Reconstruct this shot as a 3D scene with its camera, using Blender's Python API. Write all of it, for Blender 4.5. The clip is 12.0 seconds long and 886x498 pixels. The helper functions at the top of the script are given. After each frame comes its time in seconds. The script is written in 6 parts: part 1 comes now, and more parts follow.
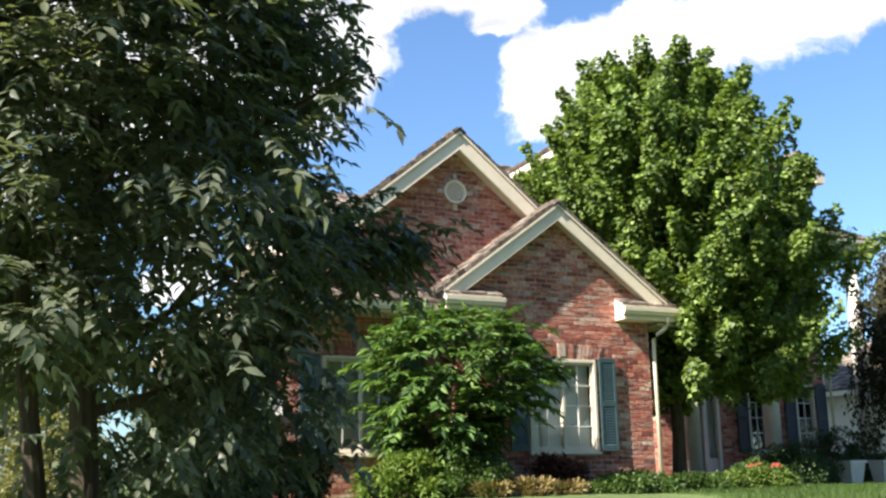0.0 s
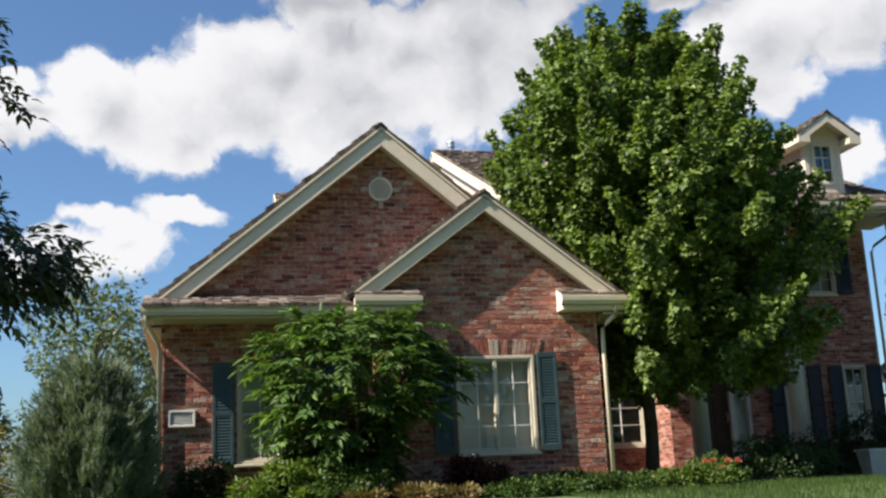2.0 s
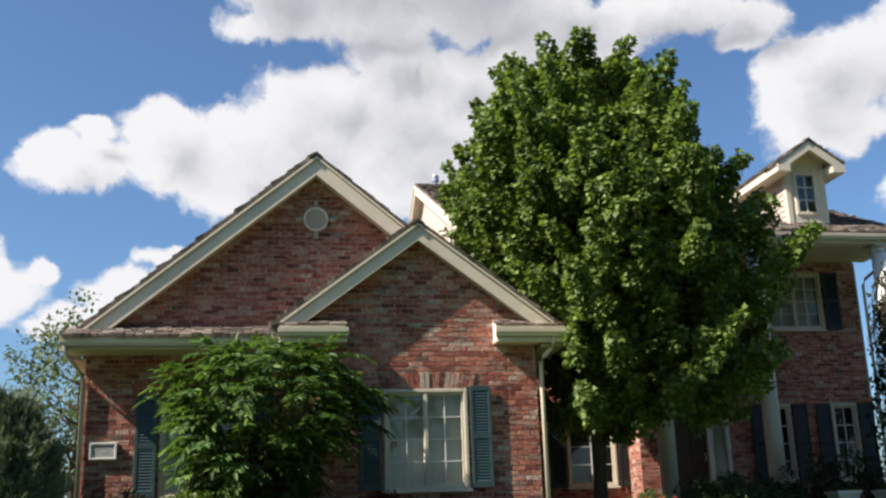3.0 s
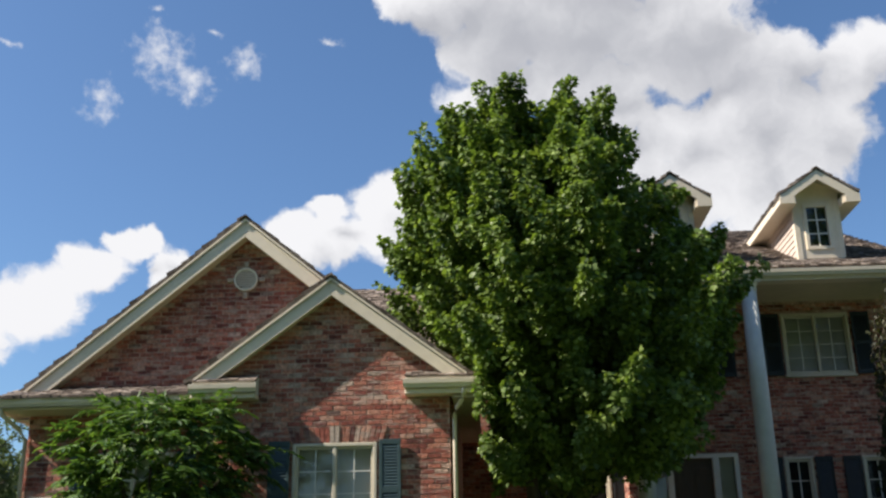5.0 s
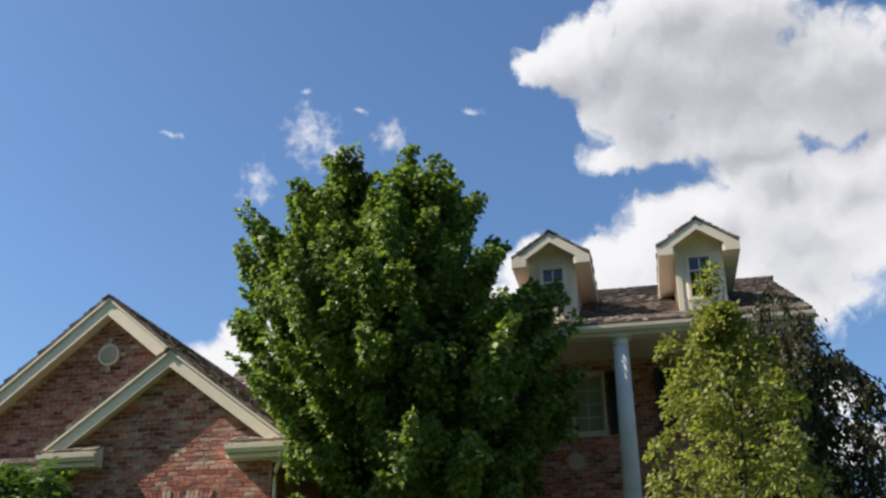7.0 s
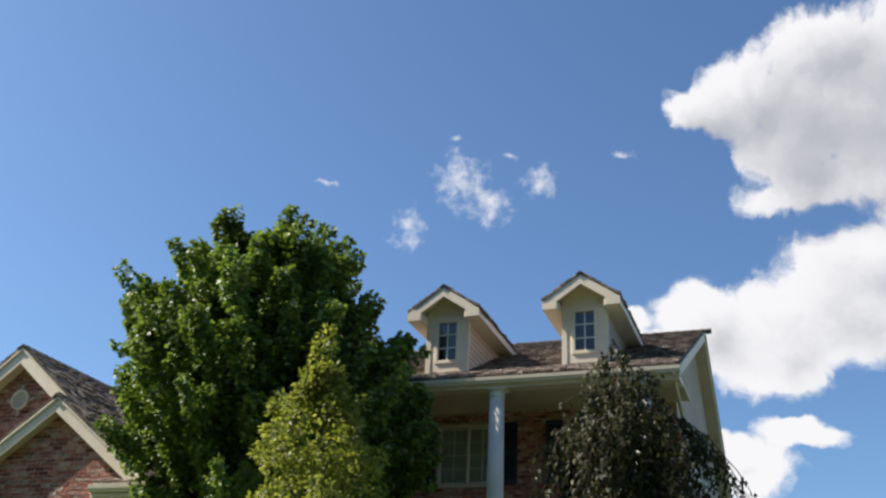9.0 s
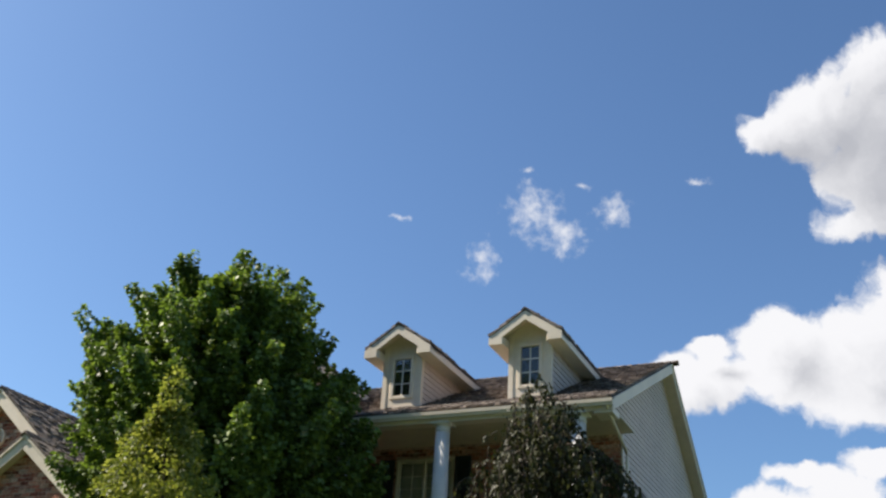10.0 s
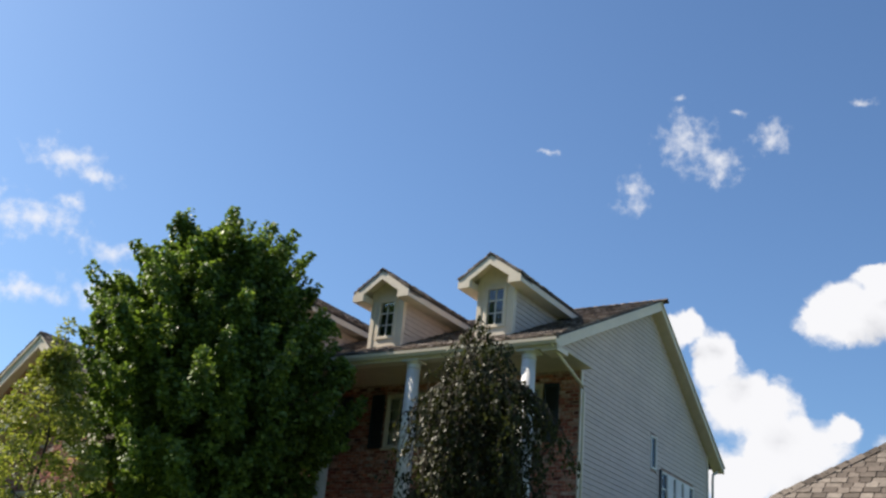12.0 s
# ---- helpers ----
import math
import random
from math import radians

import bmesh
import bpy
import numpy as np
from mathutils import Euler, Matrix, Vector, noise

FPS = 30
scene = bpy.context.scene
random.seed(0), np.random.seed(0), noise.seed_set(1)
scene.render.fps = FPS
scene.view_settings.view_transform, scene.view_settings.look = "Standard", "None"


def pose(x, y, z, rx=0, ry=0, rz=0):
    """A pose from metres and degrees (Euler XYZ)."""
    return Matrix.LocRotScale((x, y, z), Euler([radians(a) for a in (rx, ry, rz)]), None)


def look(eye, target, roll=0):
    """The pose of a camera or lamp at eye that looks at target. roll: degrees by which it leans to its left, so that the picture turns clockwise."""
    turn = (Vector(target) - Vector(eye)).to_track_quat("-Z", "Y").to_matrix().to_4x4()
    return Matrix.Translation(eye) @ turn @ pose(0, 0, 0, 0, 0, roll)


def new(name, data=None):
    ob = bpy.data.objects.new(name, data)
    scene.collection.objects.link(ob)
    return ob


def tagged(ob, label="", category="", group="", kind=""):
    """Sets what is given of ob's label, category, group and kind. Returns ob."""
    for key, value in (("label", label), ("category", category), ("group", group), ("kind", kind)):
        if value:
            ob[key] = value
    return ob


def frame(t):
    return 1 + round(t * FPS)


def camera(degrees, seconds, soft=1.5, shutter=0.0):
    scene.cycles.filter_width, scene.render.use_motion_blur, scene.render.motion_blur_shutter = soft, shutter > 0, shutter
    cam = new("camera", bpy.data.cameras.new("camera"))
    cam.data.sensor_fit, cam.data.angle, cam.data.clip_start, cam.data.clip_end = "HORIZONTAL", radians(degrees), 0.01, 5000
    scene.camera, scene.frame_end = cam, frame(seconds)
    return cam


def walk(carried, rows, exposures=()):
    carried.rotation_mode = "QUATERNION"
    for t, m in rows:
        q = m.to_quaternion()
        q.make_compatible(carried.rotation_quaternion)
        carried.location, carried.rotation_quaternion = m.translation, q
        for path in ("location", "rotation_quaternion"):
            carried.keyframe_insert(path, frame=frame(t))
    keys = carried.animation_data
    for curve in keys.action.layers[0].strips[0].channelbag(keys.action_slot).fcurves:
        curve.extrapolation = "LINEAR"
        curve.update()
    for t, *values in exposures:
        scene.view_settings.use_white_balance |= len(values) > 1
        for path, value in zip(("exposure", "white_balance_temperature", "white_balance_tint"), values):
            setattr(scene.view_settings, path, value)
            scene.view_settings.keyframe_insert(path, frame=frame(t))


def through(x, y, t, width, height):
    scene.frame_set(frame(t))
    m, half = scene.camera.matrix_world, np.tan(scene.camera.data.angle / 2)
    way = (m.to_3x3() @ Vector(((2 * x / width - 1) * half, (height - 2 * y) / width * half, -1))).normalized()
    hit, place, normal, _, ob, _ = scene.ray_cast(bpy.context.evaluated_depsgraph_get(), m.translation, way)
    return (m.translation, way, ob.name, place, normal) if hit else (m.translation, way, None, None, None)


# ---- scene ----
cam = camera(46.6, 12.0, soft=2.4)
PATH = [
    (0, (0.436, 0.37, 1.171), (1.263, 2.139, 1.605), -1.0),
    (0.5, (1.493, 0.092, 1.222), (2.177, 1.908, 1.703), -2.0),
    (1, (2.647, -0.394, 1.194), (3.289, 1.438, 1.674), -3.4),
    (1.5, (3.643, -0.513, 1.174), (4.15, 1.368, 1.628), -2.3),
    (2, (4.671, -0.592, 1.245), (5.151, 1.301, 1.674), -2.6),
    (2.5, (5.666, -0.618, 1.193), (6.11, 1.27, 1.683), -1.6),
    (3, (6.812, -0.634, 1.059), (7.165, 1.266, 1.573), -1.9),
    (3.2, (7.195, -0.601, 1.059), (7.545, 1.298, 1.579), -1.9),
    (4.8, (11.215, -0.845, 0.781), (11.175, 1.054, 1.407), -2.0),
    (5, (11.726, -0.867, 0.765), (11.645, 1.025, 1.408), -1.0),
    (5.5, (12.998, -0.881, 0.689), (12.841, 0.996, 1.36), -0.5),
    (6, (14.365, -0.903, 0.631), (14.11, 0.955, 1.326), 0.5),
    (6.5, (15.718, -0.872, 0.58), (15.41, 0.962, 1.316), 0.3),
    (7, (17.081, -0.793, 0.5), (16.72, 1.019, 1.264), -0.8),
    (7.5, (18.416, -0.689, 0.452), (17.994, 1.099, 1.241), -0.4),
    (7.7, (18.915, -0.585, 0.43), (18.486, 1.207, 1.208), 1.1),
    (9.3, (23.107, -0.218, 0.405), (22.44, 1.453, 1.278), 3.1),
    (9.5, (23.647, -0.151, 0.375), (22.96, 1.502, 1.267), 3.5),
    (10, (24.961, -0.033, 0.334), (24.202, 1.59, 1.224), 3.5),
    (10.5, (26.197, 0.087, 0.3), (25.408, 1.678, 1.219), 4.1),
    (11, (27.282, 0.254, 0.303), (26.413, 1.813, 1.206), 4.9),
    (11.5, (28.249, 0.381, 0.275), (27.276, 1.89, 1.155), 4.6),
    (12, (29.052, 0.438, 0.234), (28.02, 1.975, 0.99), 5.5),
]
walk(cam, [(t, look(eye, target, roll)) for t, eye, target, roll in PATH], exposures=[(t, stops, 7000, 13) for t, stops in ((0.0, 1.6), (0.5, 1.62), (1.0, 1.27), (1.5, 0.98), (2.0, 0.82), (3.0, 0.79), (12.0, 0.83))])


# ---- world, sun, exposure ----
SUN_AZIMUTH, SUN_ELEVATION = -102.0, 43.0          # degrees from +y towards +x; degrees above the horizon
CLOUDS = {
    "cumulus": [(-11.0, 19.4, 1.7, 1.3), (-9.3, 19.2, 3.2, 1.6), (-5.0, 20.3, 3.2, 2.8), (-1.4, 19.6, 3.7, 3.3), (2.1, 21.0, 4.8, 3.8), (8.6, 20.4, 5.9, 4.4), (15.7, 22.3, 5.0, 4.8), (19.3, 23.5, 3.4, 3.2)],
    "cumulus_foot": [(-9.2, 20.9, 1.7, 0.8), (-5.6, 20.8, 2.4, 2.0), (4.0, 23.4, 4.2, 2.0), (7.9, 22.3, 4.5, 3.0), (7.4, 18.6, 3.8, 1.2), (-1.1, 17.8, 3.6, 1.3), (11.6, 24.4, 2.6, 1.8)],
    "top_band": [(0.6, 27.0, 3.8, 1.1), (6.0, 27.6, 7.5, 1.3), (13.5, 27.8, 5.2, 1.6), (23.9, 27.0, 6.4, 1.7), (29.2, 25.6, 2.5, 1.3)],
    "right_bank": [(31.7, 22.6, 2.9, 2.5), (34.4, 22.5, 2.4, 2.6), (37.5, 22.6, 3.6, 3.2), (33.1, 19.3, 3.6, 1.5), (36.4, 15.4, 2.0, 1.8), (42.2, 23.4, 6.0, 2.7), (47.5, 23.6, 4.7, 1.8), (31.4, 20.8, 3.0, 2.4)],
    "low_bank": [(-7.9, 12.4, 2.0, 1.6), (-3.0, 12.9, 2.5, 1.8), (-5.6, 12.2, 2.3, 1.7), (-10.0, 10.7, 2.2, 1.3), (-4.9, 14.5, 2.2, 0.8), (-0.6, 14.6, 2.8, 0.9)],
    "first_band": [(21.4, 25.7, 2.0, 1.3), (26.9, 26.6, 3.8, 0.7)],
    "left_low": [(-28.2, 13.8, 3.2, 2.7), (-24.9, 15.0, 2.7, 2.0), (-22.5, 16.8, 2.2, 1.6), (-20.6, 18.3, 1.6, 1.0), (-11.6, 18.9, 2.2, 1.5)],
    "big_bank": [(-4.4, 32.3, 2.6, 1.5), (-1.9, 32.6, 3.2, 2.6), (0.5, 29.2, 3.0, 2.4), (5.8, 30.8, 5.9, 3.6), (12.2, 29.8, 5.5, 3.2), (7.8, 25.6, 3.4, 2.0), (15.4, 25.0, 3.2, 2.6), (18.0, 27.4, 2.4, 1.9), (2.9, 34.6, 3.8, 2.2), (1.2, 31.4, 3.6, 3.0), (7.5, 33.6, 5.0, 2.4)],
    "far_end": [(-19.5, 18.7, 1.3, 0.9), (-18.1, 16.8, 1.8, 1.8), (-16.0, 14.5, 2.8, 1.9), (-14.3, 12.3, 3.1, 2.2), (-17.0, 10.9, 2.8, 1.8), (-11.8, 13.4, 1.0, 0.7), (10.6, 12.9, 1.8, 1.3), (10.0, 10.6, 2.8, 1.2)],
    "small_wisps": [(-22.7, 25.6, 0.9, 1.0), (-19.4, 28.7, 1.5, 1.2), (-17.9, 27.3, 1.2, 1.0), (-14.6, 28.7, 1.0, 0.7), (-27.8, 27.9, 0.6, 0.13), (-16.3, 30.2, 0.5, 0.2), (-19.7, 30.8, 0.7, 0.2), (-9.4, 30.2, 0.8, 0.2)],
    "left_wisps": [(-56.1, 23.7, 2.1, 0.65), (-54.1, 23.0, 1.1, 0.5), (-57.4, 20.2, 2.6, 1.1), (-55.4, 21.4, 0.9, 0.5), (-52.8, 19.3, 1.4, 0.65), (-56.5, 16.4, 1.8, 0.7), (-52.7, 17.2, 1.7, 0.9)],
}


def make_world():
    world = bpy.data.worlds.new("sky")
    scene.world = world
    world.use_nodes = True
    nt = world.node_tree
    nt.nodes.clear()
    N, L = nt.nodes.new, nt.links.new
    out, bg = N("ShaderNodeOutputWorld"), N("ShaderNodeBackground")
    sky = N("ShaderNodeTexSky")
    sky.sky_type, sky.sun_disc = "NISHITA", False
    sky.sun_elevation, sky.sun_rotation = radians(SUN_ELEVATION), radians(SUN_AZIMUTH)
    sky.air_density, sky.dust_density, sky.ozone_density = 1.0, 1.2, 3.0
    L(bg.outputs[0], out.inputs[0])
    bg.inputs[1].default_value = 0.08

    def math_(op, a, b=None, c=None):
        n = N("ShaderNodeMath")
        n.operation = op
        for k, v in enumerate((a, b, c)):
            if v is None:
                continue
            if isinstance(v, (int, float)):
                n.inputs[k].default_value = v
            else:
                L(v, n.inputs[k])
        return n.outputs[0]

    co = N("ShaderNodeTexCoord").outputs["Generated"]
    sep = N("ShaderNodeSeparateXYZ")
    L(co, sep.inputs[0])
    az = math_("MULTIPLY", math_("ARCTAN2", sep.outputs[0], sep.outputs[1]), 180 / math.pi)
    el = math_("MULTIPLY", math_("ARCSINE", sep.outputs[2]), 180 / math.pi)
    com = N("ShaderNodeCombineXYZ")
    L(az, com.inputs[0]), L(el, com.inputs[1])

    def fbm(scale, detail, rough):
        n = N("ShaderNodeTexNoise")
        n.inputs["Scale"].default_value, n.inputs["Detail"].default_value, n.inputs["Roughness"].default_value = scale, detail, rough
        L(com.outputs[0], n.inputs["Vector"])
        return n

    warp = fbm(0.32, 5.0, 0.55)
    off = N("ShaderNodeVectorMath")
    off.operation = "MULTIPLY_ADD"
    L(warp.outputs["Color"], off.inputs[0])
    off.inputs[1].default_value, off.inputs[2].default_value = (3.4, 2.4, 0), (-1.7, -1.2, 0)
    p = N("ShaderNodeVectorMath")
    p.operation = "ADD"
    L(com.outputs[0], p.inputs[0]), L(off.outputs[0], p.inputs[1])
    def distance(point, banks, blend):
        """How far a place in the sky is from the nearest puff, in puff radii."""
        best = None
        for a, e, ra, re in banks:
            m = N("ShaderNodeVectorMath")
            m.operation = "MULTIPLY_ADD"
            L(point, m.inputs[0])
            m.inputs[1].default_value, m.inputs[2].default_value = (1 / ra, 1 / re, 0), (-a / ra, -e / re, 0)
            d = N("ShaderNodeVectorMath")
            d.operation = "LENGTH"
            L(m.outputs[0], d.inputs[0])
            best = d.outputs["Value"] if best is None else math_("SMOOTH_MIN", best, d.outputs["Value"], blend)
        return best

    def density(point, fine, amount, blend):
        n = N("ShaderNodeTexNoise")
        n.inputs["Scale"].default_value, n.inputs["Detail"].default_value, n.inputs["Roughness"].default_value = 0.62, fine, 0.56
        L(point, n.inputs["Vector"])
        return math_("ADD", math_("MULTIPLY", math_("SUBTRACT", 1.06, distance(point, puffs, blend)), 1.7), math_("MULTIPLY", math_("SUBTRACT", n.outputs["Fac"], 0.5), amount))

    puffs = [p for name, bank in CLOUDS.items() if not name.endswith("wisps") for p in bank]
    thin = distance(p.outputs[0], [q for name, bank in CLOUDS.items() if name.endswith("wisps") for q in bank], 0.4)
    sunward = N("ShaderNodeVectorMath")
    sunward.operation = "ADD"
    sunward.inputs[1].default_value = (-1.3, 1.5, 0)
    L(p.outputs[0], sunward.inputs[0])
    dense, dense_sunward = density(p.outputs[0], 8.0, 1.5, 0.3), density(sunward.outputs[0], 5.0, 1.1, 0.9)
    cover = N("ShaderNodeMapRange")
    cover.interpolation_type = "SMOOTHSTEP"
    cover.inputs["From Min"].default_value, cover.inputs["From Max"].default_value = 0.0, 0.62
    L(dense, cover.inputs["Value"])
    fine = fbm(1.5, 7.0, 0.55)
    veil = N("ShaderNodeMapRange")
    veil.interpolation_type = "SMOOTHSTEP"
    veil.inputs["From Min"].default_value, veil.inputs["From Max"].default_value = 0.1, 1.5
    veil.inputs["To Max"].default_value = 0.8
    L(math_("ADD", math_("SUBTRACT", 1.15, math_("MULTIPLY", thin, 0.75)), math_("MULTIPLY", math_("SUBTRACT", fine.outputs["Fac"], 0.5), 2.1)), veil.inputs["Value"])
    # broken cumulus all round, overhead and behind, unseen, added to whiten the fill light
    def ramp(value, lo, hi):
        n = N("ShaderNodeMapRange")
        n.interpolation_type = "SMOOTHSTEP"
        n.inputs["From Min"].default_value, n.inputs["From Max"].default_value = lo, hi
        L(value, n.inputs["Value"])
        return n.outputs[0]

    wide = N("ShaderNodeTexNoise")
    wide.inputs["Scale"].default_value, wide.inputs["Detail"].default_value, wide.inputs["Roughness"].default_value = 2.6, 6.0, 0.55
    L(co, wide.inputs["Vector"])
    elsewhere = math_("MAXIMUM", math_("MAXIMUM", ramp(el, 42, 50), ramp(az, 56, 66)), ramp(math_("MULTIPLY", az, -1.0), 68, 78))
    around = math_("MULTIPLY", math_("MULTIPLY", ramp(wide.outputs["Fac"], 0.64, 0.72), elsewhere), ramp(el, 2, 10))
    # sunlit rims, grey where more cloud stands between them and the sun
    heart = N("ShaderNodeMapRange")
    heart.interpolation_type = "SMOOTHSTEP"
    heart.inputs["From Min"].default_value, heart.inputs["From Max"].default_value = 1.05, 3.25
    L(math_("ADD", dense_sunward, math_("MULTIPLY", ramp(el, 12, 30), 1.5)), heart.inputs["Value"])
    shade = N("ShaderNodeMix")
    shade.data_type = "RGBA"
    shade.inputs["A"].default_value, shade.inputs["B"].default_value = (6.3, 6.7, 7.25, 1), (3.35, 3.65, 4.2, 1)
    L(heart.outputs[0], shade.inputs["Factor"])
    tint = N("ShaderNodeVectorMath")
    tint.operation = "MULTIPLY"
    tint.inputs[1].default_value = (0.705, 0.955, 1.16)
    L(sky.outputs[0], tint.inputs[0])
    mix = N("ShaderNodeMix")
    mix.data_type = "RGBA"
    L(math_("MAXIMUM", math_("MAXIMUM", cover.outputs[0], around), veil.outputs[0]), mix.inputs["Factor"])
    L(tint.outputs[0], mix.inputs["A"]), L(shade.outputs["Result"], mix.inputs["B"])
    L(mix.outputs["Result"], bg.inputs[0])


make_world()
sun_data = bpy.data.lights.new("sun", "SUN")
sun_data.energy, sun_data.angle, sun_data.color = 5.0, radians(0.53), (1.0, 0.95, 0.86)
_a, _e = radians(SUN_AZIMUTH), radians(SUN_ELEVATION)
sun = new("sun", sun_data)
sun.matrix_world = look((0, 0, 60), Vector((0, 0, 60)) - Vector((math.sin(_a) * math.cos(_e), math.cos(_a) * math.cos(_e), math.sin(_e))))


# ---- materials ----
def material(name, base, rough=0.7, metal=0.0, vary=None, ramp=None, grain=0.0, grain_scale=20.0, stain=0.0, stain_scale=1.5, bump=0.0, bump_scale=40.0, stretch=(1, 1, 1), through=0.0, spec=0.5, smear=0.0):
    """vary: 'object' or 'island', picks from ramp, a list of (place, colour); grain, stain: how far two scales of noise darken and lighten."""
    m = bpy.data.materials.new(name)
    m.use_nodes = True
    nt = m.node_tree
    N, L = nt.nodes.new, nt.links.new
    b = nt.nodes["Principled BSDF"]
    b.inputs["Roughness"].default_value, b.inputs["Metallic"].default_value = rough, metal
    b.inputs["Specular IOR Level"].default_value = spec
    if vary is None or vary == "island":
        geo = N("ShaderNodeNewGeometry")
    mapping = N("ShaderNodeMapping")
    mapping.inputs["Scale"].default_value = stretch
    if vary == "object":
        geo_pos = N("ShaderNodeNewGeometry").outputs["Position"]
        L(geo_pos, mapping.inputs["Vector"])
    else:
        L(geo.outputs["Position"], mapping.inputs["Vector"])
    if ramp:
        cr = N("ShaderNodeValToRGB")
        cr.color_ramp.interpolation = "LINEAR"
        els = cr.color_ramp.elements
        els[0].position, els[0].color = ramp[0][0], (*ramp[0][1], 1)
        els[1].position, els[1].color = ramp[-1][0], (*ramp[-1][1], 1)
        for pos, col in ramp[1:-1]:
            els.new(pos).color = (*col, 1)
        pick = N("ShaderNodeObjectInfo").outputs["Random"] if vary == "object" else geo.outputs["Random Per Island"]
        L(pick, cr.inputs[0])
        colour = cr.outputs[0]
    else:
        rgb = N("ShaderNodeRGB")
        rgb.outputs[0].default_value = (*base, 1)
        colour = rgb.outputs[0]

    def noisy(colour, scale, amount, detail):
        n = N("ShaderNodeTexNoise")
        n.inputs["Scale"].default_value, n.inputs["Detail"].default_value = scale, detail
        L(mapping.outputs[0], n.inputs["Vector"])
        r = N("ShaderNodeMapRange")
        r.inputs["From Min"].default_value, r.inputs["From Max"].default_value = 0.3, 0.7
        r.inputs["To Min"].default_value, r.inputs["To Max"].default_value = 1 - amount, 1 + amount
        L(n.outputs["Fac"], r.inputs["Value"])
        v = N("ShaderNodeVectorMath")
        v.operation = "SCALE"
        L(colour, v.inputs[0]), L(r.outputs[0], v.inputs["Scale"])
        return v.outputs[0]

    if grain:
        colour = noisy(colour, grain_scale, grain, 4.0)
    if stain:
        colour = noisy(colour, stain_scale, stain, 3.0)
    if smear:
        # pale lime wash left on the faces in patches
        n = N("ShaderNodeTexNoise")
        n.inputs["Scale"].default_value, n.inputs["Detail"].default_value = 7.0, 5.0
        flat = N("ShaderNodeVectorMath")
        flat.operation = "MULTIPLY"
        flat.inputs[1].default_value = (0.6, 0.6, 2.5)
        L(mapping.outputs[0], flat.inputs[0]), L(flat.outputs[0], n.inputs["Vector"])
        r = N("ShaderNodeMapRange")
        r.inputs["From Min"].default_value, r.inputs["From Max"].default_value, r.inputs["To Max"].default_value = 0.50, 0.68, smear
        L(n.outputs["Fac"], r.inputs["Value"])
        wash = N("ShaderNodeMix")
        wash.data_type = "RGBA"
        wash.inputs["B"].default_value = (0.50, 0.40, 0.34, 1)
        L(r.outputs[0], wash.inputs["Factor"]), L(colour, wash.inputs["A"])
        colour = wash.outputs["Result"]
    L(colour, b.inputs["Base Color"])
    if bump:
        n = N("ShaderNodeTexNoise")
        n.inputs["Scale"].default_value, n.inputs["Detail"].default_value = bump_scale, 5.0
        L(mapping.outputs[0], n.inputs["Vector"])
        bp = N("ShaderNodeBump")
        bp.inputs["Strength"].default_value, bp.inputs["Distance"].default_value = bump, 0.02
        L(n.outputs["Fac"], bp.inputs["Height"])
        L(bp.outputs[0], b.inputs["Normal"])
    if through:
        tr = N("ShaderNodeBsdfTranslucent")
        sc = N("ShaderNodeVectorMath")
        sc.operation = "MULTIPLY"
        sc.inputs[1].default_value = (1.22, 1.25, 0.55)
        L(colour, sc.inputs[0]), L(sc.outputs[0], tr.inputs[0])
        mx = N("ShaderNodeMixShader")
        mx.inputs[0].default_value = through
        L(b.outputs[0], mx.inputs[1]), L(tr.outputs[0], mx.inputs[2])
        L(mx.outputs[0], nt.nodes["Material Output"].inputs[0])
    return m


def glass_material(name, tint):
    m = bpy.data.materials.new(name)
    m.use_nodes = True
    nt = m.node_tree
    N, L = nt.nodes.new, nt.links.new
    clear, gloss, mx, fr = N("ShaderNodeBsdfTransparent"), N("ShaderNodeBsdfGlossy"), N("ShaderNodeMixShader"), N("ShaderNodeFresnel")
    clear.inputs[0].default_value = (*tint, 1)
    gloss.inputs["Roughness"].default_value = 0.02
    fr.inputs[0].default_value = 1.5
    L(fr.outputs[0], mx.inputs[0]), L(clear.outputs[0], mx.inputs[1]), L(gloss.outputs[0], mx.inputs[2])
    L(mx.outputs[0], nt.nodes["Material Output"].inputs[0])
    return m


BRICKS = [(0.0, (0.12, 0.034, 0.028)), (0.12, (0.22, 0.058, 0.042)), (0.35, (0.33, 0.100, 0.070)), (0.6, (0.395, 0.136, 0.092)), (0.8, (0.44, 0.185, 0.126)), (0.92, (0.46, 0.27, 0.205)), (0.975, (0.50, 0.37, 0.30)), (1.0, (0.12, 0.06, 0.05))]
SHAKES = [(0.0, (0.070, 0.052, 0.041)), (0.4, (0.125, 0.097, 0.078)), (0.75, (0.19, 0.15, 0.122)), (1.0, (0.28, 0.235, 0.20))]
NEIGHBOUR = [(0.0, (0.07, 0.054, 0.042)), (0.5, (0.135, 0.108, 0.087)), (1.0, (0.23, 0.195, 0.162))]
brick_piece = material("brick", (0, 0, 0), 0.9, vary="object", ramp=BRICKS, grain=0.45, grain_scale=22, stain=0.22, stain_scale=1.6, bump=0.6, bump_scale=50, smear=0.62)
brick_run = material("brick_run", (0, 0, 0), 0.9, vary="island", ramp=BRICKS, grain=0.45, grain_scale=22, stain=0.22, stain_scale=1.6, bump=0.6, bump_scale=50, smear=0.62)
brick_pale = material("pale_brick", (0.50, 0.40, 0.33), 0.9, grain=0.2, grain_scale=25, bump=0.4)
